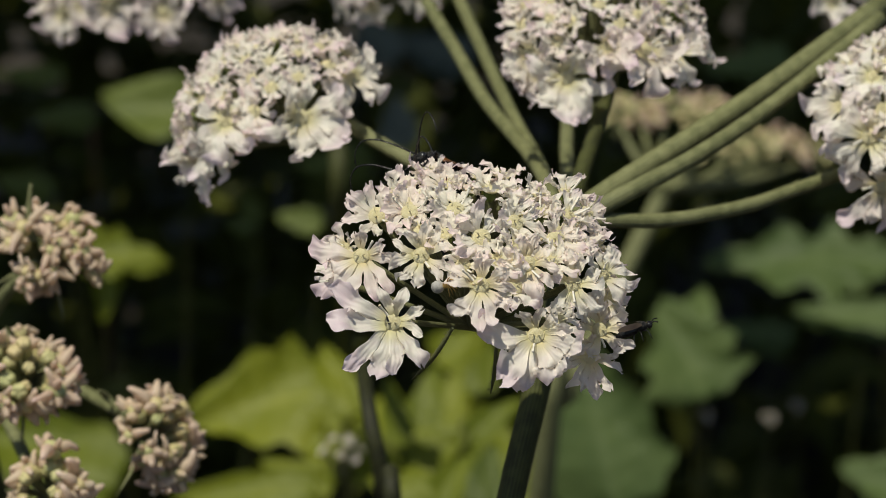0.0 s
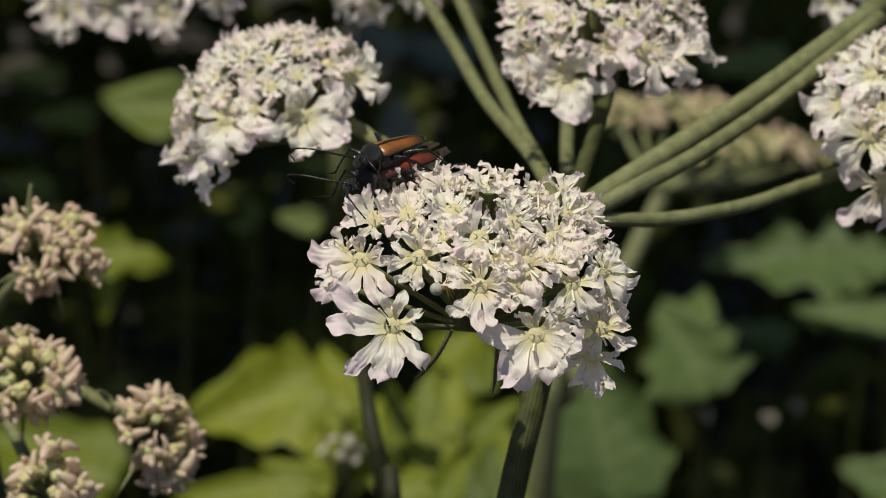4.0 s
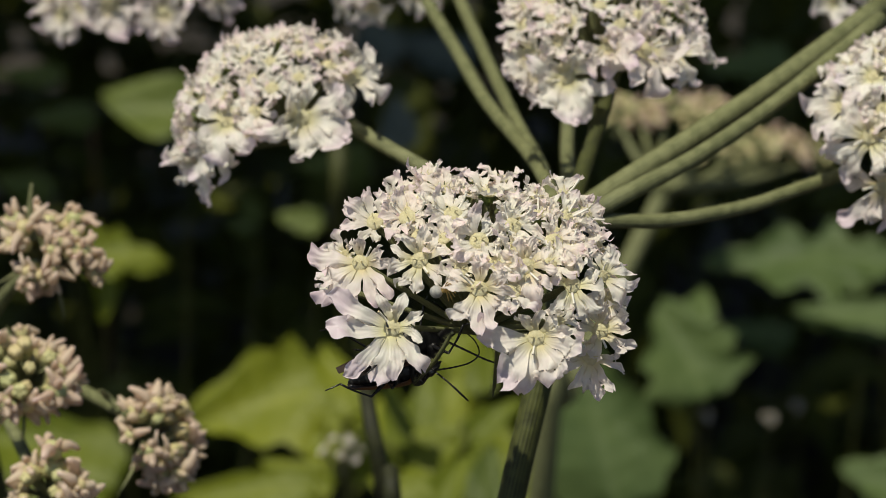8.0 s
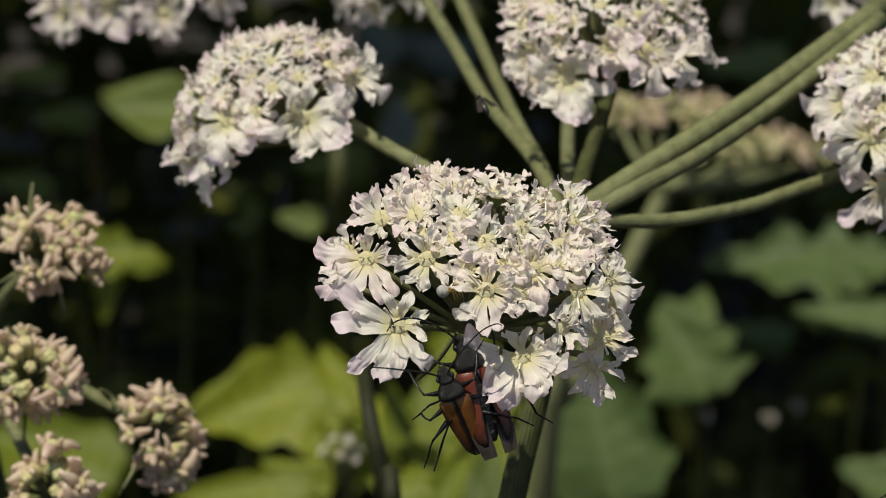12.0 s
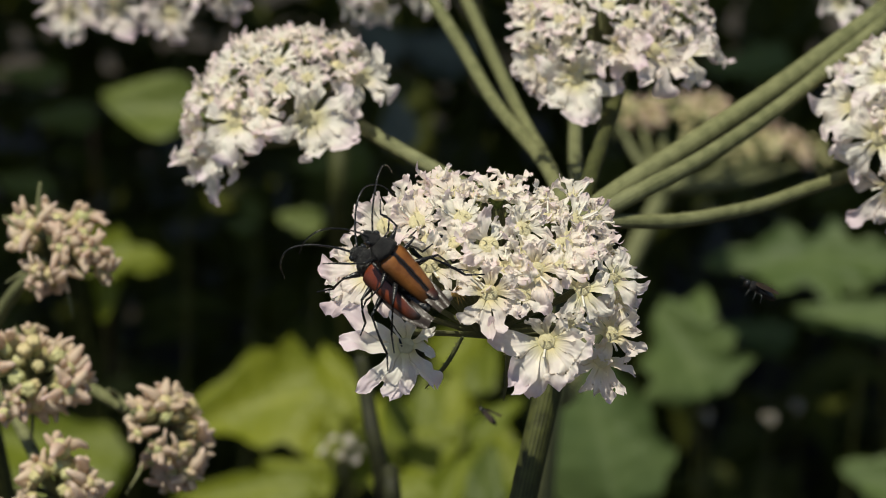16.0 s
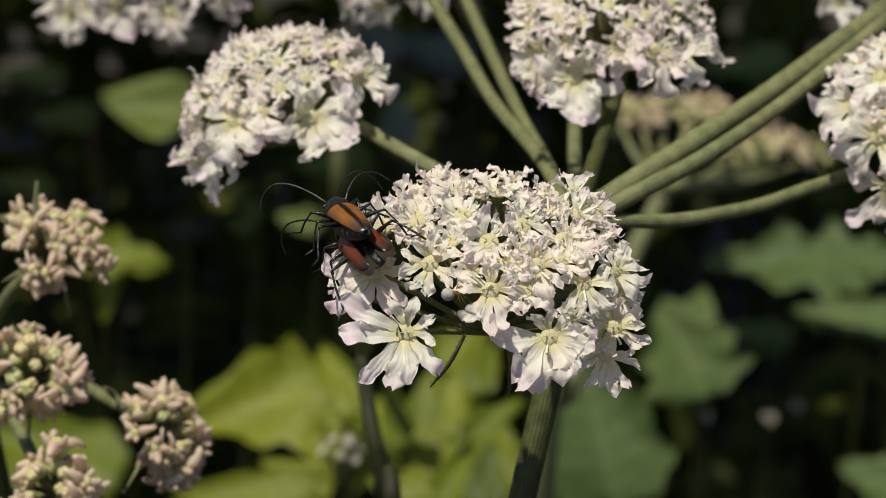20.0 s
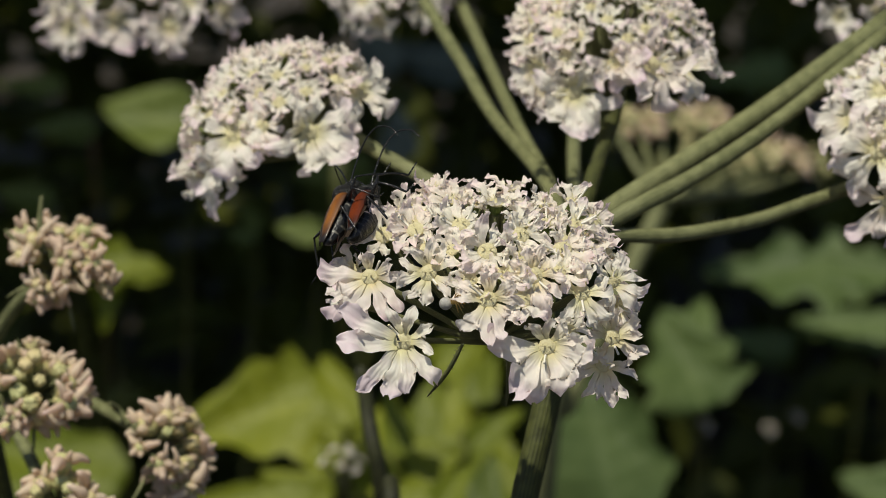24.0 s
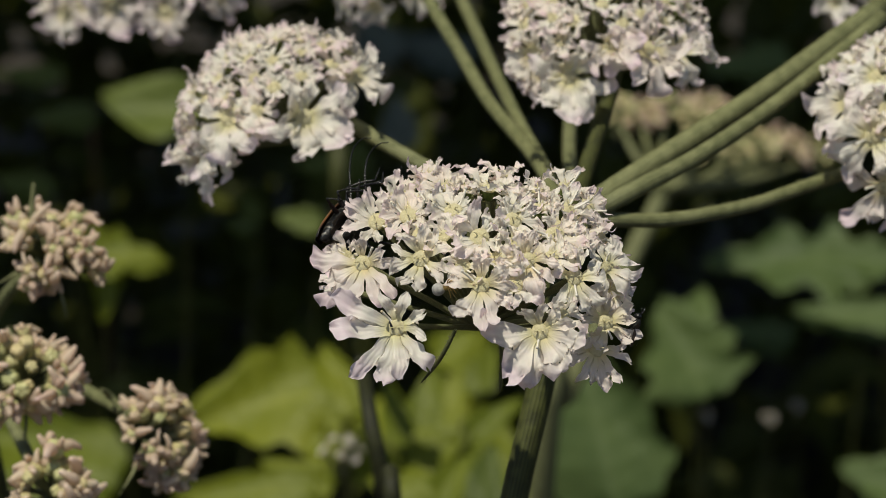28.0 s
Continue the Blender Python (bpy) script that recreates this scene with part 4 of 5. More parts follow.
for e in ((0.1503, 1.0752, 0.5684), (0.1212, 1.0758, 0.5701), (0.1686, 1.1154, 0.5586)):
    flower_head(dark_plant, head_pose(Vector(e) - DARK_STEM_TOP, 0, 40), 0.0022, 0.0018, [], 3, 62, (), 0.6, "tiny whitish flower cluster")
    stalk("stem", [Vector(e) - DARK_STEM_TOP, Vector(e) - DARK_STEM_TOP + Vector((0.01, 0.02, -0.15))], [0.0008, 0.001], M_stem_shaded, dark_plant, 6)

BACK_STALK = Vector((-0.0231, 0.5382, 0.8529))
back_stalk = empty("stalk_plant", Matrix.Translation(BACK_STALK))
tagged(back_stalk, "bare upright green stalk behind the flower heads", "plant")
stalk("stem", [(0, 0, 0), Vector((-0.0232, 0.5407, 0.8271)) - BACK_STALK, Vector((-0.0262, 0.6451, 0.7142)) - BACK_STALK, Vector((-0.02, 0.56, 0.35)) - BACK_STALK, Vector((-0.02, 0.56, -0.02)) - BACK_STALK], [0.0022, 0.0020, 0.0013, 0.002, 0.003], M_stem_shaded, back_stalk, 10)
stalk("stem", [Vector((-0.1724, 1.1995, 0.6838)) - BACK_STALK, Vector((-0.1716, 1.1909, 0.6573)) - BACK_STALK, Vector((-0.2169, 1.5408, 0.3982)) - BACK_STALK], [0.0012, 0.0012, 0.0012], M_twig, back_stalk, 8, "reddish-brown stalk")


# ---- beetles ----
def beetle(name, label, length, case, case_label, antenna_len, spread):
    """A longhorn beetle along +y, its back up: head with eyes and feelers, thorax, abdomen, two wing cases, six legs."""
    s = length / 9.0 / 1000
    b = empty(name)
    bm = bmesh.new()
    loft(bm, [(y * s, w * s * 1.12, h * s * 1.2, z * s) for y, w, h, z in ((2.0, .55, .6, -.1), (1.6, 1.0, .95, -.42), (0.6, 1.12, 1.05, -.62), (-1.0, 1.05, .98, -.62), (-2.4, .85, .72, -.5), (-3.4, .55, .42, -.4), (-4.0, .12, .12, -.15))], 0, 16)
    part("abdomen", bm, M_belly, b, "black abdomen with silvery bands")
    bm = bmesh.new()
    loft(bm, [(y * s, w * s * 1.08, h * s * 1.3, z * s) for y, w, h, z in ((1.7, .7, .6, .1), (1.85, 1.12, .82, .1), (2.15, 1.1, .88, .1), (2.55, 1.0, .86, .08), (2.9, .74, .66, .02), (3.1, .62, .58, 0), (3.2, .4, .4, 0))], 0, 16)
    part("thorax", bm, M_thorax, b, "black downy thorax")
    bm = bmesh.new()
    loft(bm, [(y * s, w * s * 1.15, h * s * 1.2, z * s) for y, w, h, z in ((2.95, .4, .42, 0), (3.2, .56, .54, 0), (3.55, .66, .56, -.05), (3.8, .54, .46, -.15), (4.1, .42, .34, -.28), (4.35, .28, .2, -.35))], 0, 14)
    for sg in (-1, 1):
        tube(bm, [(sg * .2 * s, 4.25 * s, -.4 * s), (sg * .18 * s, 4.5 * s, -.5 * s), (sg * .04 * s, 4.6 * s, -.55 * s)], [.09 * s, .06 * s, .02 * s], 6)
    head = part("head", bm, M_thorax, b)
    for sg in (-1, 1):
        bm = bmesh.new()
        blob(bm, (sg * .62 * s, 3.58 * s, .08 * s), (.2 * s, .28 * s, .3 * s), 0, 10, 8)
        part("eye", bm, M_eye, head, "glossy black eye")
        # wing case: a thin curved shell from the seam to the flank
        bm = bmesh.new()
        outer, inner = [], []
        for k in range(15):
            t = k / 14
            y = (1.9 - 6.1 * t) * s
            w = float(np.interp(t, [0, .06, .15, .5, .85, .95, 1], [.8, 1.38, 1.48, 1.26, .92, .7, .35])) * s
            h = float(np.interp(t, [0, .06, .3, .7, 1], [.55, .78, .82, .65, .3])) * s * 1.2
            for rows, q in ((outer, 1.0), (inner, 0.93)):
                rows.append([bm.verts.new((sg * (0.01 * s + w * q * math.sin(a)), y, h * q * math.cos(a) - .02 * s)) for a in np.linspace(0, 1.3, 9)])
        grid_faces(bm, outer)
        grid_faces(bm, inner)
        for rows_a, rows_b in ((0, 0), (-1, -1)):
            grid_faces(bm, [outer[rows_a], inner[rows_b]])
        for j in (0, -1):
            grid_faces(bm, [[r[j] for r in outer], [r[j] for r in inner]])
        bmesh.ops.recalc_face_normals(bm, faces=bm.faces)
        wing = part("wing_case", bm, case, b, case_label)
        if spread:
            pivot = Matrix.Translation((sg * 0.4 * s, 1.9 * s, 0.3 * s))
            wing.matrix_basis = pivot @ Matrix.Rotation(radians(sg * spread), 4, 'Z') @ Matrix.Rotation(radians(sg * spread * 0.5), 4, 'Y') @ pivot.inverted()
        # feeler: a long bowed chain of joints
        bm = bmesh.new()
        L = antenna_len * s
        pts = [(0, 0, 0), (sg * .14 * L, .2 * L, .1 * L), (sg * .36 * L, .42 * L, .2 * L), (sg * .58 * L, .56 * L, .2 * L), (sg * .76 * L, .56 * L, .06 * L), (sg * .84 * L, .46 * L, -.12 * L)]
        line = bend(pts, 6)
        rad = [(.088 - .040 * i / len(line)) * s * (1.18 if i % 2 else 0.9) for i in range(len(line))]
        tube(bm, line, rad, 6)
        ob = part("antenna", bm, M_black, b, "long black bowed feeler")
        ob.matrix_basis = Matrix.Translation((sg * .28 * s, 3.9 * s, .25 * s))
        # legs, each from its hip
        for kind, (hy, reach, fwd, ln) in enumerate(((2.1, 1.0, 0.55, 1.0), (1.0, 1.15, -0.15, 1.15), (-0.1, 1.2, -0.8, 1.55))):
            d = Vector((sg * reach, fwd, 0)).normalized()
            knee = d * 1.8 * ln * s + Vector((0, 0, 0.7 * s))
            foot = d * 2.5 * ln * s + Vector((0, fwd * 1.5 * s, -1.55 * s))
            bm = bmesh.new()
            tube(bm, bend([(0, 0, 0), knee * 0.5 + Vector((0, 0, .12 * s)), knee], 4), [.12 * s, .17 * s, .22 * s, .24 * s, .22 * s, .18 * s, .14 * s, .11 * s, .1 * s], 8)
            leg = part("leg", bm, M_black, b)
            leg.matrix_basis = Matrix.Translation((sg * .6 * s, hy * s, -.45 * s))
            bm = bmesh.new()
            tube(bm, bend([knee, (knee + foot) * .5 + d * .12 * s, foot], 4), [.1 * s, .08 * s, .08 * s, .085 * s, .09 * s, .095 * s, .1 * s, .1 * s, .09 * s], 7)
            part("tibia", bm, M_black, leg)
            bm = bmesh.new()
            toe = foot + d * 1.0 * s + Vector((0, fwd * .8 * s, -.12 * s))
            tube(bm, [foot, foot.lerp(toe, .3), foot.lerp(toe, .34), foot.lerp(toe, .6), foot.lerp(toe, .64), toe], [.07 * s, .09 * s, .05 * s, .09 * s, .05 * s, .06 * s], 6)
            part("tarsus", bm, M_black, leg)
    if spread:
        for sg in (-1, 1):
            bm = bmesh.new()
            rows = []
            for k in range(8):
                t = k / 7
                rows.append([bm.verts.new((sg * (.3 + v * (1.0 + .5 * math.sin(t * 3))) * s, (1.2 - 6.3 * t) * s, (.35 - .25 * v + .12 * math.sin(9 * v + 5 * t)) * s)) for v in np.linspace(0, 1, 6)])
            grid_faces(bm, rows)
            part("hind_wing", bm, M_wing_membrane, b, "smoky folded hind wing")
    return tagged(b, label, "beetle", "mating beetles")


lower_beetle = beetle("longhorn_beetle", "black longhorn beetle with brick-red wing cases, carrying its mate", 10.6, M_elytron_red, "brick-red wing case", 5.7, 7)
upper_beetle = beetle("longhorn_beetle", "smaller black longhorn beetle with tan dark-seamed wing cases, riding its mate", 9.4, M_elytron_tan, "tan wing case with dark seam and tip", 6.4, 0)


# ---- small insects ----
def small_fly(name, label, s):
    f = empty(name)
    s *= 0.001
    bm = bmesh.new()
    loft(bm, [(y * s, w * s, h * s, z * s) for y, w, h, z in ((.5, .25, .25, 0), (.2, .42, .4, -.02), (-.4, .45, .42, -.08), (-1.0, .36, .34, -.12), (-1.5, .1, .1, -.14))], 0, 12)
    part("abdomen", bm, M_black, f)
    bm = bmesh.new()
    blob(bm, (0, .85 * s, .05 * s), (.42 * s, .55 * s, .45 * s), 0, 12, 8)
    part("thorax", bm, M_thorax, f)
    bm = bmesh.new()
    blob(bm, (0, 1.5 * s, 0), (.38 * s, .28 * s, .34 * s), 0, 12, 8)
    part("head", bm, M_black, f)
    for sg in (-1, 1):
        bm = bmesh.new()
        tube(bm, bend([(sg * .12 * s, 1.72 * s, .1 * s), (sg * .3 * s, 2.0 * s, .25 * s), (sg * .5 * s, 2.3 * s, .15 * s)], 3), [.05 * s] * 7, 5)
        part("antenna", bm, M_black, f)
        bm = bmesh.new()
        rows = []
        for k in range(7):
            t = k / 6
            w = .55 * math.sin(math.pi * (.1 + .85 * t)) * s
            rows.append([bm.verts.new((sg * (.3 + .75 * t + v * .3) * s, .9 * s - 2.0 * t * s + v * w * .4, .4 * s + .25 * t * s - v * w * .3)) for v in (-1, -.3, .3, 1)])
        grid_faces(bm, rows)
        part("wing", bm, M_wing_membrane, f, "clear smoky wing")
        for k in range(3):
            d = Vector((sg, .5 - .5 * k, 0)).normalized()
            bm = bmesh.new()
            h = Vector((sg * .25 * s, (1.0 - .35 * k) * s, -.3 * s))
            tube(bm, bend([h, h + d * .55 * s + Vector((0, 0, .1 * s)), h + d * .95 * s + Vector((0, 0, -.6 * s))], 3), [.07 * s, .06 * s, .06 * s, .05 * s, .05 * s, .04 * s, .03 * s], 5)
            part("leg", bm, M_black, f)
    return tagged(f, label, "fly")


fly = small_fly("small_fly", "small black fly that visits the flowers", 1.05)
gnat = small_fly("small_fly", "tiny dark fly passing in flight", 0.8)


def crab_spider(at):
    sp = empty("small_spider", at @ Matrix.Scale(0.66, 4))
    sp.parent = main_head
    bm = bmesh.new()
    blob(bm, (0, 0, 0), (0.0009, 0.0008, 0.0009), 0, 14, 10)
    part("abdomen", bm, M_spider_grey, sp, "pale grey round abdomen")
    bm = bmesh.new()
    blob(bm, (0.0010, -0.0001, 0.0003), (0.0005, 0.00045, 0.0004), 0, 12, 8)
    part("forebody", bm, M_spider_gold, sp, "golden-brown forebody")
    for i in range(8):
        w = -1.2 + 0.35 * i
        d = Vector((math.cos(w), -0.4, math.sin(w)))
        c = Vector((0.0011, -0.0002, 0.0004))
        bm = bmesh.new()
        tube(bm, bend([c, c + d * 0.0008 + Vector((0, 0, 0.0004)), c + d * 0.0015], 3), [0.00011, 0.0001, 0.00009, 0.00009, 0.00008, 0.00007, 0.00005], 5)
        part("leg", bm, M_spider_gold, sp)
    return sp


M_spider_grey = plain("spider_grey", (0.24, 0.23, 0.21), (0.42, 0.40, 0.36), 1800, 0.4)
M_spider_gold = plain("spider_gold", (0.22, 0.13, 0.03), (0.45, 0.30, 0.08), 1800, 0.4)
tagged(crab_spider(Matrix.Translation(SPIDER_AT)), "small grey and golden spider among the florets")

M_bee_amber = plain("bee_amber", (0.34, 0.13, 0.02), (0.48, 0.21, 0.04), 1500, 0.4, 0.5, 0.0002)
M_bee_down = plain("bee_down", (0.05, 0.035, 0.02), (0.15, 0.11, 0.065), 2500, 0.8, 0.8, 0.0003)
M_bee_wing = plain("bee_wing", (0.16, 0.14, 0.11), (0.42, 0.39, 0.34), 900, 0.25, 0.4, 0.0001, 0.6, 0.5)


def honey_bee():
    """A honey bee along +y, its back up, wings spread in flight."""
    b = empty("honey_bee")
    mm = 0.00086
    bands = ((0.0, 1.55), (-1.3, 2.05), (-2.7, 2.15), (-4.0, 1.95), (-5.2, 1.45), (-6.3, 0.75), (-7.0, 0.15))
    for k, ((y0, w0), (y1, w1)) in enumerate(zip(bands, bands[1:])):
        for share, tone in (((0.0, 0.66), M_bee_amber if k < 3 else M_black), ((0.66, 1.0), M_black)):
            bm = bmesh.new()
            rings = []
            for q in np.linspace(*share, 4):
                w = w0 + (w1 - w0) * q + 0.10 * math.sin(math.pi * q)
                rings.append(((y0 + (y1 - y0) * q - 1.0) * mm, w * mm, w * 0.88 * mm, -0.3 * mm))
            loft(bm, rings, 0, 20)
            part("abdomen_band", bm, tone, b)
    bm = bmesh.new()
    blob(bm, (0, 0.9 * mm, 0), (2.0 * mm, 1.9 * mm, 1.8 * mm), 0, 18, 12)
    rng = random.Random(9)
    for _ in range(900):
        d = Vector((rng.gauss(0, 1), rng.gauss(0, 1), rng.gauss(0, 1))).normalized()
        foot = Vector((d.x * 1.95, 0.9 + d.y * 2.05, d.z * 1.75)) * mm
        side = d.orthogonal().normalized() * 0.03 * mm
        tip = foot + (d + Vector((rng.uniform(-.4, .4), rng.uniform(-.4, .4), rng.uniform(-.4, .4)))) * rng.uniform(0.35, 0.75) * mm
        bm.faces.new([bm.verts.new(v) for v in (foot + side, foot - side, tip)])
    part("thorax", bm, M_bee_down, b, "brown downy thorax")
    bm = bmesh.new()
    blob(bm, (0, 1.2 * mm, 0.95 * mm), (1.35 * mm, 1.25 * mm, 1.15 * mm), 0, 16, 10)
    part("thorax_plate", bm, M_black, b, "bare dark plate of the thorax")
    bm = bmesh.new()
    blob(bm, (0, 3.5 * mm, -0.2 * mm), (1.8 * mm, 0.9 * mm, 1.3 * mm), 0, 16, 10)
    head = part("head", bm, M_thorax, b)
    for sg in (-1, 1):
        bm = bmesh.new()
        blob(bm, (sg * 1.5 * mm, 3.55 * mm, 0), (0.5 * mm, 0.7 * mm, 1.0 * mm), 0, 12, 8)
        part("eye", bm, M_eye, head)
        bm = bmesh.new()
        tube(bm, bend([(sg * 0.4 * mm, 4.2 * mm, 0.3 * mm), (sg * 0.9 * mm, 5.2 * mm, 0.6 * mm), (sg * 1.7 * mm, 5.6 * mm, 0.4 * mm)], 4), [0.13 * mm] * 9, 6)
        part("antenna", bm, M_black, head)
        for name, y0, length, chord, sweep in (("fore_wing", 1.9, 8.6, 2.5, 0.1), ("hind_wing", 0.2, 6.0, 1.6, -1.0)):
            bm = bmesh.new()
            rows = []
            for k in range(12):
                t = k / 11
                c = chord * (0.25 + 0.75 * math.sin(math.pi * min(1.0, 0.12 + 0.62 * t))) * math.sqrt(max(0.02, 1 - t ** 6))
                rows.append([bm.verts.new((sg * (1.3 + length * t) * mm, (y0 + sweep * t + 0.8 * math.sin(1.6 * t) - c * v) * mm, (0.9 + 0.07 * math.sin(9 * v) * t + 0.05 * math.sin(14 * t) - (0.4 if name == "hind_wing" else 0.0)) * mm)) for v in np.linspace(0, 1, 7)])
            grid_faces(bm, rows)
            part(name, bm, M_bee_wing, b, "clear veined wing")
        for k in range(3):
            bm = bmesh.new()
            h = Vector((sg * 1.2, 1.6 - 1.1 * k, -1.3)) * mm
            tube(bm, bend([h, h + Vector((sg * 1.2, -0.6, -0.6)) * mm, h + Vector((sg * 0.9, -2.6 - 0.9 * k, -1.6)) * mm], 4), [0.3 * mm, 0.32 * mm, 0.3 * mm, 0.26 * mm, 0.24 * mm, 0.28 * mm, 0.3 * mm, 0.24 * mm, 0.12 * mm], 7)
            part("leg", bm, M_black, b)
    return tagged(b, "honey bee with amber-banded abdomen in flight", "bee")


bee = honey_bee()


# a dark thrips on a rim floret
bm = bmesh.new()
loft(bm, [(-0.0007, 0.00006, 0.00006, 0), (-0.0004, 0.00016, 0.00014, 0), (0.0, 0.00018, 0.00015, 0), (0.0004, 0.00014, 0.00013, 0), (0.0007, 0.00006, 0.00006, 0)], 0, 8)
thrips = part("thrips", bm, M_black, main_florets[2], "tiny black thrips")
thrips.matrix_basis = pose(-0.0004, 0.0002, 0.0006, 0, 0, 20) @ Matrix.Scale(0.6, 4)

# two narrow bracts that hang below the dome
for a0, a1, a2 in BRACT_LINES:
    bm = bmesh.new()
    tube(bm, bend([a0, a1, a2], 5), [0.00014, 0.00017, 0.0002, 0.0002, 0.0002, 0.0002, 0.00019, 0.00017, 0.00014, 0.0001, 0.00004], 6)
    down(bm, bend([a0, a1, a2], 5), [0.00018] * 11, 90, 0.0004, 8)
    part("bract", bm, M_bract, main_head, "thin dark hairy bract")


# ---- movement ----
PLANT_SWAY = [
        (0, -0.06, -0.04, -0.12), (0.5, 0.06, -0.02, -0.06), (1, -0.03, -0.02, -0.06), (1.5, 0.06, -0.03, -0.09),
        (2, 0.00, 0.00, 0.00), (2.5, -0.06, -0.02, -0.06), (3, 0.00, -0.04, -0.12), (3.5, -0.06, -0.01, -0.03),
        (5.5, 0.06, 0.00, 0.00), (6, 0.09, 0.05, 0.15), (6.5, -0.03, -0.07, -0.21), (7, -0.09, -0.09, -0.27),
        (7.5, -0.31, -0.04, -0.12), (8, 0.00, -0.05, -0.15), (8.5, -0.15, -0.06, -0.18), (9, -0.03, -0.06, -0.18),
        (9.5, 0.00, -0.06, -0.18), (10, -0.12, -0.05, -0.15), (10.5, 0.06, -0.05, -0.15), (11, -0.09, -0.05, -0.15),
        (11.5, 0.09, -0.05, -0.15), (12, 0.06, -0.05, -0.15), (12.5, 0.19, -0.04, -0.12), (14.5, 0.52, -0.04, -0.12),
        (15, 0.86, -0.04, -0.12), (15.5, 0.83, -0.00, -0.00), (16, 0.95, -0.06, -0.18), (16.5, 0.98, -0.01, -0.03),
        (17, 1.14, 0.04, 0.12), (17.5, 1.29, 0.02, 0.06), (18, 2.06, 0.10, 0.32), (18.5, 2.37, -0.00, -0.00),
        (19, 2.18, 0.16, 0.50), (19.5, 1.85, -0.01, -0.03), (20, 0.89, -0.05, -0.15), (20.5, 2.00, 0.05, 0.15),
        (21, 0.65, 0.01, 0.03), (21.5, 1.20, -0.07, -0.21), (23.5, 0.34, -0.38, -1.18), (24, 0.80, -0.18, -0.55),
        (24.5, 0.65, -0.10, -0.30), (25, 0.46, -0.03, -0.10), (25.5, 0.49, 0.02, 0.07), (26, 0.31, -0.04, -0.12),
        (26.5, 0.09, -0.02, -0.06), (27, 0.25, -0.02, -0.06), (27.5, 0.00, -0.04, -0.12), (28, 0.25, -0.02, -0.06)]
BUD_SWAY = [
        (0, -0.07, -0.03, -0.09), (0.5, 0.06, 0.00, 0.00), (1, 0.00, -0.02, -0.06), (1.5, 0.00, -0.03, -0.09),
        (2, 0.00, 0.00, 0.00), (2.5, -0.07, -0.01, -0.03), (3, -0.07, -0.04, -0.12), (3.5, -0.07, -0.03, -0.09),
        (5.5, -0.07, -0.04, -0.12), (6, -0.10, -0.06, -0.19), (6.5, -0.07, -0.03, -0.09), (7, -0.07, -0.05, -0.15),
        (7.5, -0.17, -0.00, -0.00), (8, 0.03, -0.02, -0.06), (8.5, -0.17, -0.03, -0.09), (9, 0.03, -0.03, -0.09),
        (9.5, 0.03, -0.01, -0.03), (10, -0.07, -0.03, -0.09), (10.5, 0.13, 0.00, 0.00), (11, -0.07, -0.00, -0.00),
        (11.5, 0.17, -0.02, -0.06), (12, 0.13, 0.00, 0.00), (12.5, 0.20, 0.00, 0.00), (14.5, 0.63, 0.04, 0.13),
        (15, 0.86, 0.04, 0.13), (15.5, 0.89, 0.06, 0.19), (16, 0.99, 0.03, 0.10), (16.5, 1.16, 0.08, 0.25),
        (17, 1.36, 0.14, 0.44), (17.5, 1.49, 0.12, 0.38), (18, 2.29, 0.25, 0.76), (18.5, 2.59, 0.27, 0.82),
        (19, 2.55, 0.35, 1.07), (19.5, 1.59, 0.06, 0.19), (20, 0.66, 0.07, 0.22), (20.5, 2.02, 0.17, 0.54),
        (21, 0.89, 0.10, 0.32), (21.5, 1.43, -0.03, -0.09), (23.5, 1.03, -0.26, -0.79), (24, 1.16, -0.10, -0.30),
        (24.5, 0.93, -0.04, -0.13), (25, 0.56, 0.01, 0.03), (25.5, 0.53, 0.02, 0.07), (26, 0.20, -0.01, -0.03),
        (26.5, 0.10, 0.00, 0.00), (27, 0.26, 0.03, 0.10), (27.5, 0.10, 0.00, 0.00), (28, 0.26, 0.01, 0.03)]
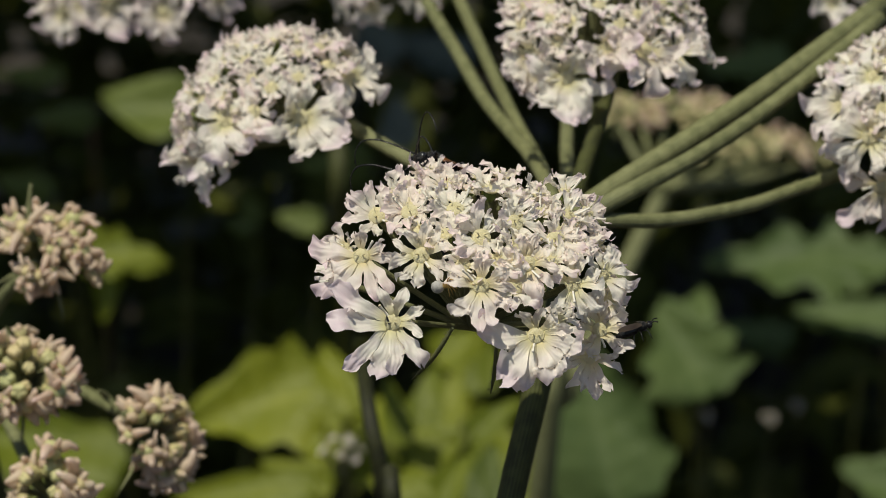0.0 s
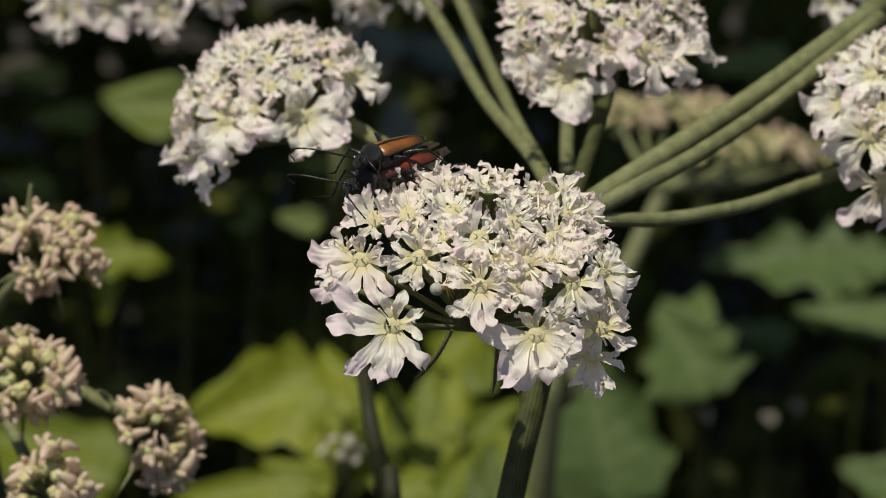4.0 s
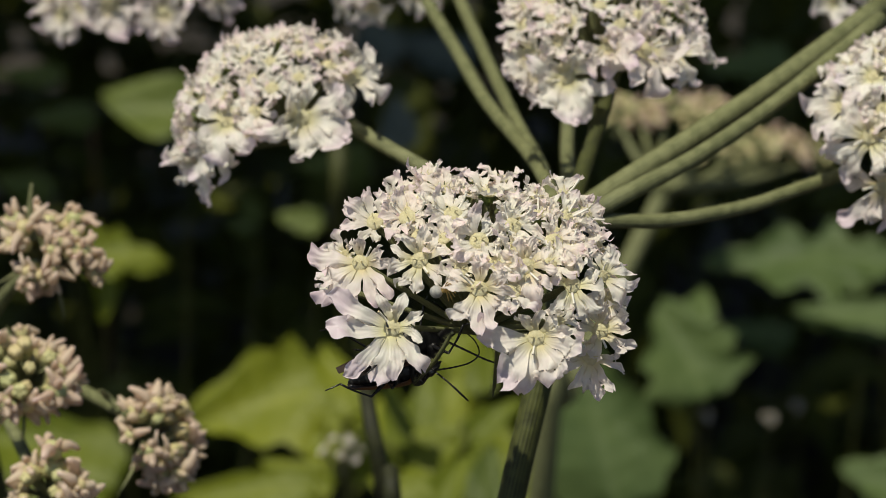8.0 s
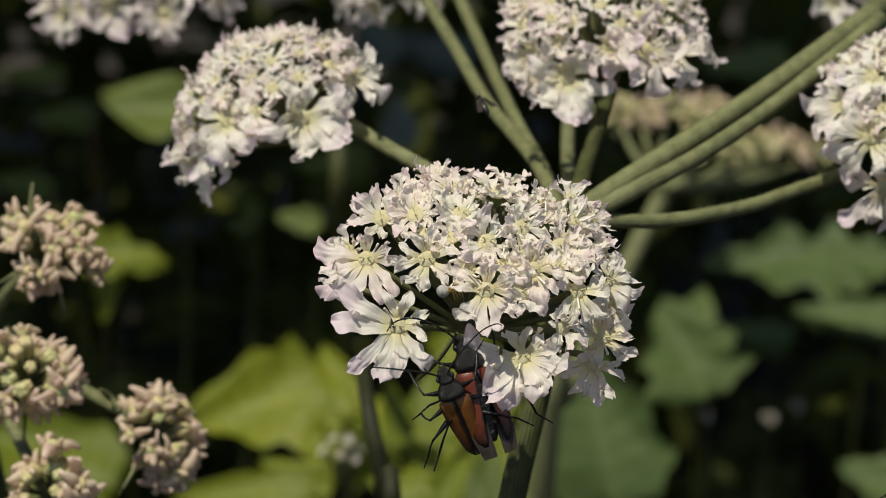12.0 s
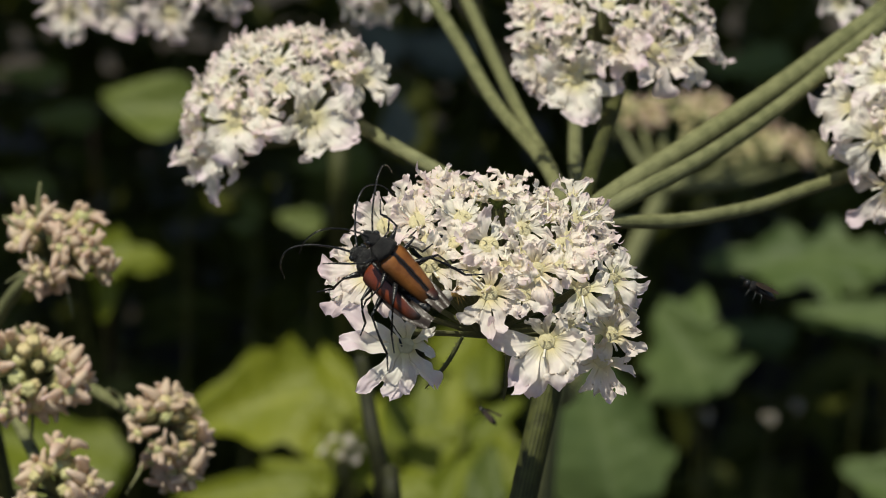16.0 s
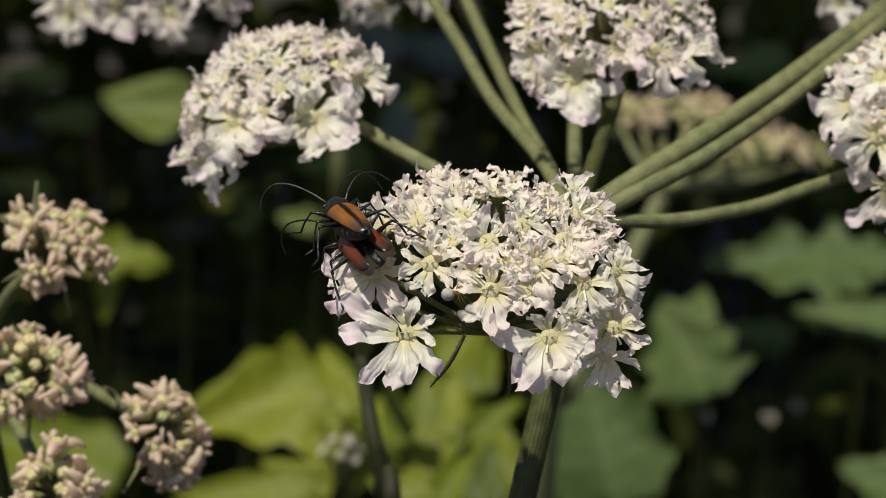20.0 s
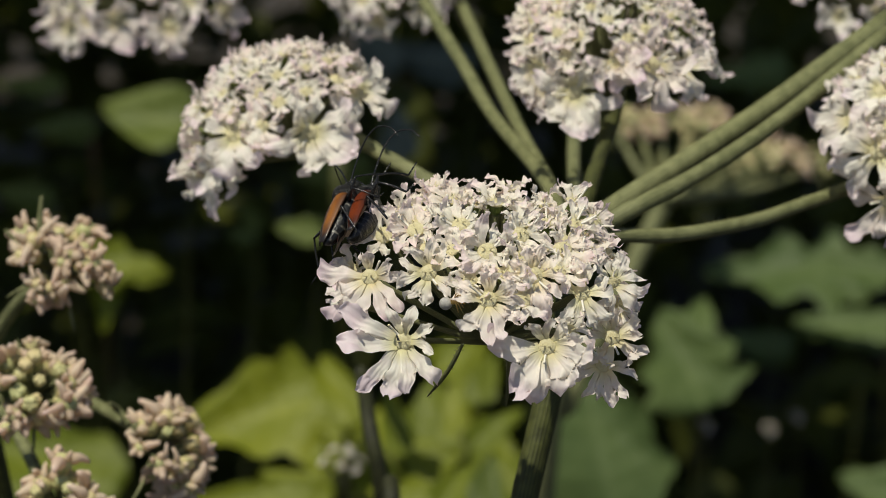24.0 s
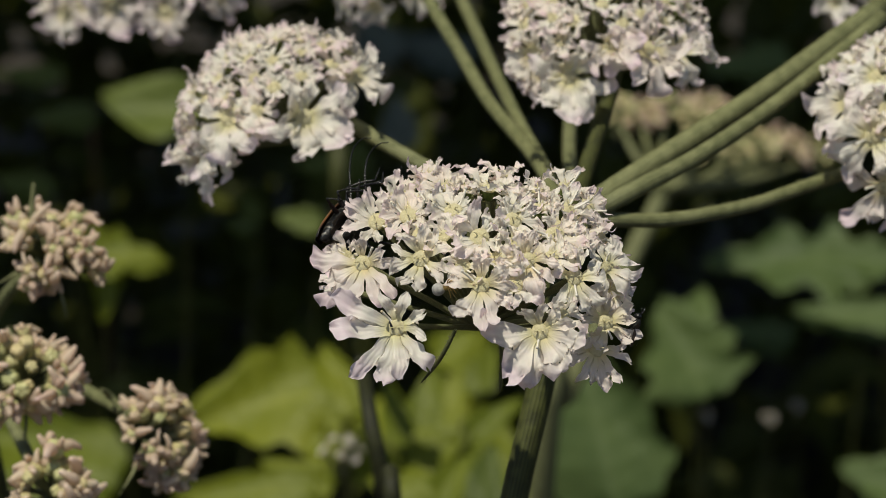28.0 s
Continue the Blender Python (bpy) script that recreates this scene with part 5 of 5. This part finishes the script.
MAIN_SWAY = [
        (0, 0.06, 0.02, 0.07, 1.57), (0.5, -0.06, 0.02, 0.06, 0.00), (1, -0.05, -0.02, -0.05, -0.51),
        (1.5, 0.10, -0.02, -0.05, 0.78), (2, 0.00, 0.00, 0.00, 0.00), (2.5, 0.14, -0.01, -0.04, 0.27),
        (3, 0.08, -0.00, -0.00, 0.53), (3.5, 0.06, -0.02, -0.07, 0.27), (5.5, 0.10, -0.12, -0.38, -1.82),
        (6, -0.11, -0.17, -0.51, -3.92), (6.5, 0.48, -0.02, -0.07, -3.14), (7, -0.05, -0.03, -0.09, -2.08),
        (7.5, -0.09, -0.07, -0.21, -1.57), (8, 0.00, -0.07, -0.23, 0.02), (8.5, 0.23, -0.11, -0.35, 1.84),
        (9, 0.33, -0.09, -0.27, 3.67), (9.5, 0.30, -0.12, -0.37, 3.92), (10, 0.26, -0.09, -0.27, 4.18),
        (10.5, 0.23, -0.14, -0.44, 4.43), (11, 0.23, -0.13, -0.40, 3.92), (11.5, 0.28, -0.20, -0.60, 3.65),
        (12, 0.31, -0.10, -0.31, 2.86), (12.5, 0.04, -0.26, -0.81, 1.36), (14.5, 0.34, -0.12, -0.36, 0.64),
        (15, 0.32, -0.16, -0.50, 0.64), (15.5, 0.35, -0.18, -0.55, -0.46), (16, -0.01, -0.17, -0.53, -0.46),
        (16.5, -0.04, -0.12, -0.37, -0.82), (17, -0.03, -0.05, -0.14, -1.56), (17.5, 0.29, -0.00, -0.00, -0.10),
        (18, 0.32, -0.09, -0.27, -2.30), (18.5, 0.01, -0.06, -0.17, -1.58), (19, 0.03, -0.02, -0.07, -1.56),
        (19.5, 0.21, -0.07, -0.22, -1.20), (20, 0.29, -0.11, -0.33, -2.30), (20.5, 0.14, -0.05, -0.17, -1.56),
        (21, -0.18, -0.04, -0.13, -1.91), (21.5, -0.42, -0.04, -0.12, -1.91), (23.5, 0.22, 0.08, 0.24, -2.47),
        (24, 0.18, 0.05, 0.16, -1.96), (24.5, 0.18, 0.02, 0.06, -1.43), (25, -0.07, -0.00, -0.01, -2.22),
        (25.5, -0.05, 0.00, 0.01, -2.75), (26, 0.14, 0.03, 0.10, -2.22), (26.5, 0.12, 0.00, 0.01, -2.47),
        (27, 0.20, 0.01, 0.03, -2.75), (27.5, 0.28, -0.01, -0.03, -2.22), (28, 0.12, 0.00, 0.01, -2.47)]


def press(floret, rows):
    """A floret that gives under weight: millimetres to the side and down."""
    rest = floret.matrix_basis.copy()
    grow = rest.to_scale()
    still = Matrix.LocRotScale(rest.translation, rest.to_quaternion(), None)
    walk(floret, [(t, Matrix.Translation((x / 1000, 0, z / 1000)) @ still @ pose(0, 0, 0, z * 7, 0, 0)) for t, x, z in rows])
    floret.scale = grow


def motions():
    home = hogweed.matrix_basis.copy()
    walk(hogweed, [(t, Matrix.Translation((x / 1000, y / 1000, z / 1000)) @ home) for t, x, y, z in PLANT_SWAY])
    # the stem stays rooted: it leans against the sway of the heads
    walk(stem, [(t, pose(0, 0, 0, 0, -x * 0.6, 0)) for t, x, y, z in PLANT_SWAY])
    home_bud = budding.matrix_basis.copy()
    walk(budding, [(t, Matrix.Translation((x / 1000, y / 1000, z / 1000)) @ home_bud) for t, x, y, z in BUD_SWAY])
    home_main = main_head.matrix_basis.copy()
    walk(main_head, [(t, Matrix.Translation((x / 1000, y / 1000, z / 1000)) @ home_main @ Matrix.Rotation(radians(r), 4, 'Y')) for t, x, y, z, r in MAIN_SWAY])
    press(main_florets[3], [(0, 0, 0), (8.6, 0, 0), (9.0, -0.2, -0.5), (9.5, -0.7, -1.3), (10, -1.0, -1.65), (10.5, -1.05, -1.8), (11.5, -1.2, -1.8), (12, -1.5, -1.6), (12.5, -1.0, -1.4), (13.5, 0, 0), (28, 0, 0)])
    press(main_florets[2], [(0, 0, 0), (8, 0, 0), (8.5, 0.1, -0.4), (9, 0, 0), (12, 0, 0), (12.5, 0.3, -0.8), (14.5, 0.2, -0.9), (15, 0, -0.7), (16, 0.2, -1.3), (16.5, 0.1, -0.8), (17, 0, 0), (28, 0, 0)])
    press(main_florets[0], [(0, 0, 0), (5, 0, 0), (6, 0.3, -0.5), (7, 0.1, -0.3), (8, 0, 0), (13, 0, 0), (14.5, 0, -0.5), (16.5, 0, -0.7), (18, 0.2, -0.3), (21.5, 0.1, -0.4), (24, 0, 0), (28, 0, 0)])
    pair = [
        (0, pose(0.0009, 0.2300, 0.9307, 30, 26, 130)), (0.5, pose(-0.0010, 0.2304, 0.9317, 16, 2, 155)),
        (1, pose(-0.0025, 0.2279, 0.9338, 23, 9, 131)), (1.5, pose(-0.0023, 0.2274, 0.9354, 12, 10, 127)),
        (2, pose(-0.0022, 0.2274, 0.9357, 9, 7, 134)), (3, pose(-0.0015, 0.2276, 0.9362, 8, 5, 131)),
        (3.5, pose(-0.0018, 0.2276, 0.9361, 6, 3, 130)), (4.2, pose(-0.0066, 0.2245, 0.9330, -24, -12, 116)), (4.55, pose(-0.0087, 0.2225, 0.9301, -49, -34, 85)),
        (4.9, pose(-0.0108, 0.2205, 0.9271, -61, -64, 53)), (5.5, pose(-0.0138, 0.2191, 0.9231, 77, -63, -61)),
        (6, pose(-0.0142, 0.2192, 0.9234, 52, -51, -50)), (6.3, pose(-0.0135, 0.2191, 0.9227, 80, -62, -61)),
        (6.6, pose(-0.0121, 0.2186, 0.9214, -107, -43, 111)), (7, pose(-0.0107, 0.2172, 0.9203, 49, -162, -50)),
        (7.3, pose(-0.0099, 0.2161, 0.9203, 26, -169, -58)), (7.6, pose(-0.0080, 0.2130, 0.9203, -2, -179, -62)),
        (8, pose(-0.0038, 0.2132, 0.9209, -8, -180, -63)), (8.3, pose(-0.0009, 0.2131, 0.9210, 5, -172, -62)),
        (8.6, pose(0.0005, 0.2129, 0.9204, 13, -164, -72)), (9, pose(0.0039, 0.2105, 0.9190, -146, -21, 100)),
        (9.3, pose(0.0052, 0.2086, 0.9166, 10, 154, -95)), (9.6, pose(0.0069, 0.2059, 0.9146, 117, 27, 7)),
        (9.8, pose(0.0059, 0.2057, 0.9140, 102, 9, 3)), (10, pose(0.0053, 0.2062, 0.9155, 88, -0, 0)),
        (10.5, pose(0.0050, 0.2058, 0.9144, 81, -4, 0)), (11, pose(0.0036, 0.2051, 0.9154, 72, -1, 0)),
        (11.3, pose(0.0041, 0.2055, 0.9166, 69, -1, 6)), (11.6, pose(0.0041, 0.2059, 0.9178, 69, -3, 12)),
        (12, pose(0.0031, 0.2065, 0.9198, 67, -12, 23)), (12.2, pose(0.0028, 0.2072, 0.9218, 59, -16, 26)),
        (12.4, pose(0.0024, 0.2079, 0.9239, 51, -19, 29)), (12.5, pose(0.0020, 0.2061, 0.9250, 37, -19, 34)),
        (13.5, pose(-0.0011, 0.2081, 0.9280, 22, -30, 48)), (14.5, pose(-0.0047, 0.2071, 0.9313, 22, -32, 32)),
        (15, pose(-0.0045, 0.2072, 0.9315, 21, -34, 29)), (15.5, pose(-0.0037, 0.2057, 0.9300, 26, -40, 27)),
        (16, pose(-0.0045, 0.2057, 0.9304, 27, -38, 30)), (16.5, pose(-0.0056, 0.2077, 0.9299, 47, -37, 17)),
        (17, pose(-0.0082, 0.2154, 0.9308, 40, -49, -36)), (17.5, pose(-0.0075, 0.2163, 0.9305, 32, -41, -17)),
        (18, pose(-0.0078, 0.2170, 0.9326, 22, -30, -10)), (18.5, pose(-0.0079, 0.2180, 0.9325, 27, -36, -16)),
        (19, pose(-0.0066, 0.2164, 0.9309, 20, -39, 15)), (19.5, pose(-0.0070, 0.2161, 0.9300, 14, -40, 18)),
        (20, pose(-0.0075, 0.2162, 0.9303, 4, -38, 20)), (20.5, pose(-0.0069, 0.2176, 0.9313, -5, -31, 22)),
        (21, pose(-0.0087, 0.2188, 0.9315, -5, -31, 25)), (21.5, pose(-0.0086, 0.2185, 0.9310, -3, -17, 50)),
        (22.5, pose(-0.0084, 0.2206, 0.9307, 38, -40, -13)), (23.5, pose(-0.0081, 0.2214, 0.9300, 26, -56, -38)),
        (24, pose(-0.0077, 0.2222, 0.9323, 22, -53, -31)), (24.5, pose(-0.0073, 0.2222, 0.9323, 10, -40, -26)),
        (25, pose(-0.0084, 0.2224, 0.9331, -1, -23, -21)), (25.5, pose(-0.0086, 0.2223, 0.9329, 29, -40, -40)),
        (26, pose(-0.0082, 0.2230, 0.9349, 14, -12, -48)), (26.5, pose(-0.0086, 0.2234, 0.9327, 9, -29, -36)),
        (27, pose(-0.0082, 0.2235, 0.9331, 10, -51, -21)), (27.5, pose(-0.0086, 0.2260, 0.9312, 16, -71, -27)),
        (28, pose(-0.0083, 0.2264, 0.9291, -17, -87, 0))]
    walk(lower_beetle, pair)
    walk(upper_beetle, [
        (0, pose(0.0007, 0.2316, 0.9324, 35, 26, 130)), (0.5, pose(-0.0013, 0.2309, 0.9340, 21, 2, 155)),
        (1, pose(-0.0018, 0.2282, 0.9353, 24, 7, 146)), (1.5, pose(-0.0021, 0.2276, 0.9371, 18, 8, 139)),
        (2, pose(-0.0024, 0.2278, 0.9377, 19, 7, 144)), (3, pose(-0.0019, 0.2280, 0.9383, 21, 7, 144)),
        (3.5, pose(-0.0022, 0.2279, 0.9380, 17, 5, 141)), (4.2, pose(-0.0067, 0.2243, 0.9347, -17, -11, 128)), (4.55, pose(-0.0097, 0.2221, 0.9308, -43, -32, 94)),
        (4.9, pose(-0.0128, 0.2199, 0.9269, -57, -63, 61)), (5.5, pose(-0.0157, 0.2177, 0.9220, 89, -61, -61)),
        (6, pose(-0.0162, 0.2183, 0.9227, 65, -47, -51)), (6.3, pose(-0.0153, 0.2180, 0.9214, 96, -60, -69)),
        (6.6, pose(-0.0138, 0.2184, 0.9204, -109, -43, 113)), (7, pose(-0.0122, 0.2174, 0.9188, 46, -166, -53)),
        (7.3, pose(-0.0112, 0.2168, 0.9181, 22, -170, -72)), (7.6, pose(-0.0088, 0.2136, 0.9175, -6, -178, -85)),
        (8, pose(-0.0046, 0.2139, 0.9183, 166, -0, 82)), (8.3, pose(-0.0020, 0.2138, 0.9183, 174, -3, 78)),
        (8.6, pose(-0.0006, 0.2137, 0.9177, 177, -10, 65)), (9, pose(0.0027, 0.2112, 0.9165, -172, -12, 51)),
        (9.3, pose(0.0040, 0.2084, 0.9144, 174, 19, 40)), (9.6, pose(0.0058, 0.2062, 0.9123, 131, 14, -10)),
        (9.8, pose(0.0055, 0.2060, 0.9117, 123, 3, -5)), (10, pose(0.0054, 0.2062, 0.9136, 118, -1, 0)),
        (10.5, pose(0.0051, 0.2053, 0.9123, 106, -2, -1)), (11, pose(0.0035, 0.2038, 0.9133, 93, -0, 0)),
        (11.3, pose(0.0031, 0.2041, 0.9149, 93, -4, 1)), (11.6, pose(0.0020, 0.2045, 0.9164, 95, -5, 1)),
        (12, pose(0.0015, 0.2051, 0.9183, 97, -21, 1)), (12.2, pose(0.0017, 0.2055, 0.9212, 90, -27, 6)),
        (12.4, pose(0.0017, 0.2063, 0.9242, 83, -30, 11)), (12.5, pose(0.0013, 0.2043, 0.9260, 68, -34, 20)),
        (13.5, pose(-0.0009, 0.2062, 0.9290, 60, -44, 43)), (14.5, pose(-0.0049, 0.2053, 0.9328, 63, -46, 53)),
        (15, pose(-0.0045, 0.2053, 0.9328, 65, -43, 56)), (15.5, pose(-0.0032, 0.2039, 0.9315, 63, -39, 47)),
        (16, pose(-0.0035, 0.2040, 0.9319, 58, -31, 47)), (16.5, pose(-0.0057, 0.2058, 0.9310, 67, -36, 28)),
        (17, pose(-0.0099, 0.2149, 0.9311, 40, -37, -25)), (17.5, pose(-0.0088, 0.2156, 0.9309, 38, -33, -14)),
        (18, pose(-0.0090, 0.2163, 0.9333, 29, -27, -10)), (18.5, pose(-0.0086, 0.2174, 0.9333, 26, -23, -4)),
        (19, pose(-0.0066, 0.2158, 0.9322, 26, -16, 29)), (19.5, pose(-0.0076, 0.2159, 0.9318, 16, -14, 28)),
        (20, pose(-0.0086, 0.2164, 0.9326, 2, -9, 25)), (20.5, pose(-0.0076, 0.2176, 0.9336, -4, -3, 24)),
        (21, pose(-0.0095, 0.2187, 0.9337, -1, -6, 25)), (21.5, pose(-0.0091, 0.2182, 0.9332, 11, -1, 49)),
        (22.5, pose(-0.0095, 0.2187, 0.9316, 38, -32, -16)), (23.5, pose(-0.0101, 0.2211, 0.9304, 34, -49, -47)),
        (24, pose(-0.0097, 0.2218, 0.9324, 38, -46, -48)), (24.5, pose(-0.0091, 0.2222, 0.9332, 24, -38, -40)),
        (25, pose(-0.0097, 0.2226, 0.9347, 11, -27, -31)), (25.5, pose(-0.0110, 0.2222, 0.9336, 35, -47, -45)),
        (26, pose(-0.0101, 0.2232, 0.9360, 16, -27, -47)), (26.5, pose(-0.0101, 0.2235, 0.9337, 16, -32, -40)),
        (27, pose(-0.0096, 0.2234, 0.9337, 28, -45, -38)), (27.5, pose(-0.0103, 0.2259, 0.9315, 40, -65, -53)),
        (28, pose(-0.0100, 0.2265, 0.9291, 65, -83, -86))])
    # legs tread and feelers wave
    for owner in (lower_beetle, upper_beetle):
        k = 0
        for ob in owner.children:
            if ob.name.startswith(("leg", "antenna")):
                k += 1
                rest, feeler = ob.matrix_basis.copy(), ob.name.startswith("antenna")
                swing = 10 if feeler else 9
                walk(ob, [(q * 0.4, rest @ pose(0, 0, 0, swing * math.sin(q * 1.9 + k * 2.1), 0, swing * math.sin(q * 1.3 + k * 1.7))) for q in range(70)] + [(28, rest)])
    walk(fly, [
        (0, pose(0.0168, 0.2100, 0.9242, 19, 0, -90)), (0.3, pose(0.0168, 0.2104, 0.9253, 103, 17, 71)),
        (0.6, pose(0.0170, 0.2116, 0.9258, 103, 17, 71)), (0.9, pose(0.0172, 0.2128, 0.9261, 111, 19, 70)),
        (1.1, pose(0.0193, 0.2161, 0.9266, 27, 0, -88)), (1.4, pose(0.0269, 0.2161, 0.9298, 25, -1, -82)),
        (1.6, pose(0.0274, 0.2168, 0.9320, 20, -2, 83)), (1.8, pose(0.0233, 0.2173, 0.9337, -14, 1, 118)),
        (2, pose(0.0293, 0.2167, 0.9317, -20, 1, -112)), (2.1, pose(0.0267, 0.2178, 0.9350, 7, -1, -64)),
        (2.5, pose(0.0413, 0.2179, 0.9420, 12, -1, -65)), (3.6, pose(0.0464, 0.2164, 0.9372, -7, -1, -149)),
        (5.3, pose(0.0468, 0.2132, 0.9211, 7, 1, 112)), (5.7, pose(0.0296, 0.2130, 0.9204, 42, 1, -92)),
        (6.1, pose(0.0468, 0.2142, 0.9240, 10, -1, -100)), (6.6, pose(0.0478, 0.2120, 0.9172, -0, 1, 114)),
        (6.9, pose(0.0397, 0.2120, 0.9172, -0, 1, 109)), (7, pose(0.0341, 0.2116, 0.9161, 10, 1, 100)),
        (7.2, pose(0.0230, 0.2006, 0.9079, -48, -13, 146)), (15.5, pose(0.0519, 0.2136, 0.9221, 25, 1, 104)),
        (16, pose(0.0288, 0.2149, 0.9262, 29, 1, 95)), (16.5, pose(0.0478, 0.2161, 0.9298, 17, -1, -100)),
        (21, pose(0.0499, 0.2164, 0.9308, 17, 1, 100)), (21.5, pose(0.0278, 0.2177, 0.9347, 1, 1, 103)),
        (22, pose(0.0458, 0.2191, 0.9390, 36, -1, -97)), (26.2, pose(0.0463, 0.2140, 0.9241, -2, 1, 105)), (26.6, pose(0.0272, 0.2124, 0.9191, 20, 1, 105)),
        (26.8, pose(0.0201, 0.2118, 0.9205, 30, -4, 100)), (27, pose(0.0168, 0.2126, 0.9229, 60, 5, 80)),
        (27.5, pose(0.0172, 0.2156, 0.9220, 80, 9, 72)),
        (28, pose(0.0172, 0.2156, 0.9220, 107, 18, 71))])
    walk(gnat, [
        (0, pose(-0.0559, 0.2107, 0.9067, 10, -1, -100)), (4.9, pose(-0.0507, 0.2119, 0.9106, 14, -1, -92)),
        (5.5, pose(-0.0172, 0.2127, 0.9195, 11, 6, -85)), (5.8, pose(-0.0327, 0.2097, 0.9037, -23, 6, -108)),
        (6.2, pose(-0.0559, 0.2154, 0.9214, 16, 6, -91)), (6.6, pose(-0.0507, 0.2266, 0.9557, 32, 6, -82)),
        (6.8, pose(-0.0208, 0.2264, 0.9552, -17, 6, -105)), (7, pose(-0.0059, 0.2211, 0.9389, -39, -3, -113)),
        (7.3, pose(0.0019, 0.2269, 0.9567, 35, 6, -83)), (20.8, pose(0.0051, 0.2751, 0.8759, 35, 6, 60)),
        (21, pose(0.0012, 0.2783, 0.8858, 20, 6, 20)), (21.1, pose(-0.0006, 0.2791, 0.8883, 20, 6, 20)), (21.3, pose(-0.0097, 0.2751, 0.8759, 35, 6, 20)),
        (28, pose(-0.0124, 0.2745, 0.8740, 35, 6, -83))])
    walk(bee, [
        (0, pose(0.0298, 0.1963, 0.8859, 72, 0, 0)), (27.6, pose(0.0298, 0.1963, 0.8859, 72, 0, 0)),
        (27.7, pose(0.0303, 0.2013, 0.9011, 72, 0, -10)), (27.8, pose(0.0315, 0.2053, 0.9135, 70, 2, 0)),
        (27.9, pose(0.0543, 0.2263, 0.9197, 64, 0, -35)), (28, pose(0.0678, 0.2374, 0.9217, 60, 0, -40))])


motions()
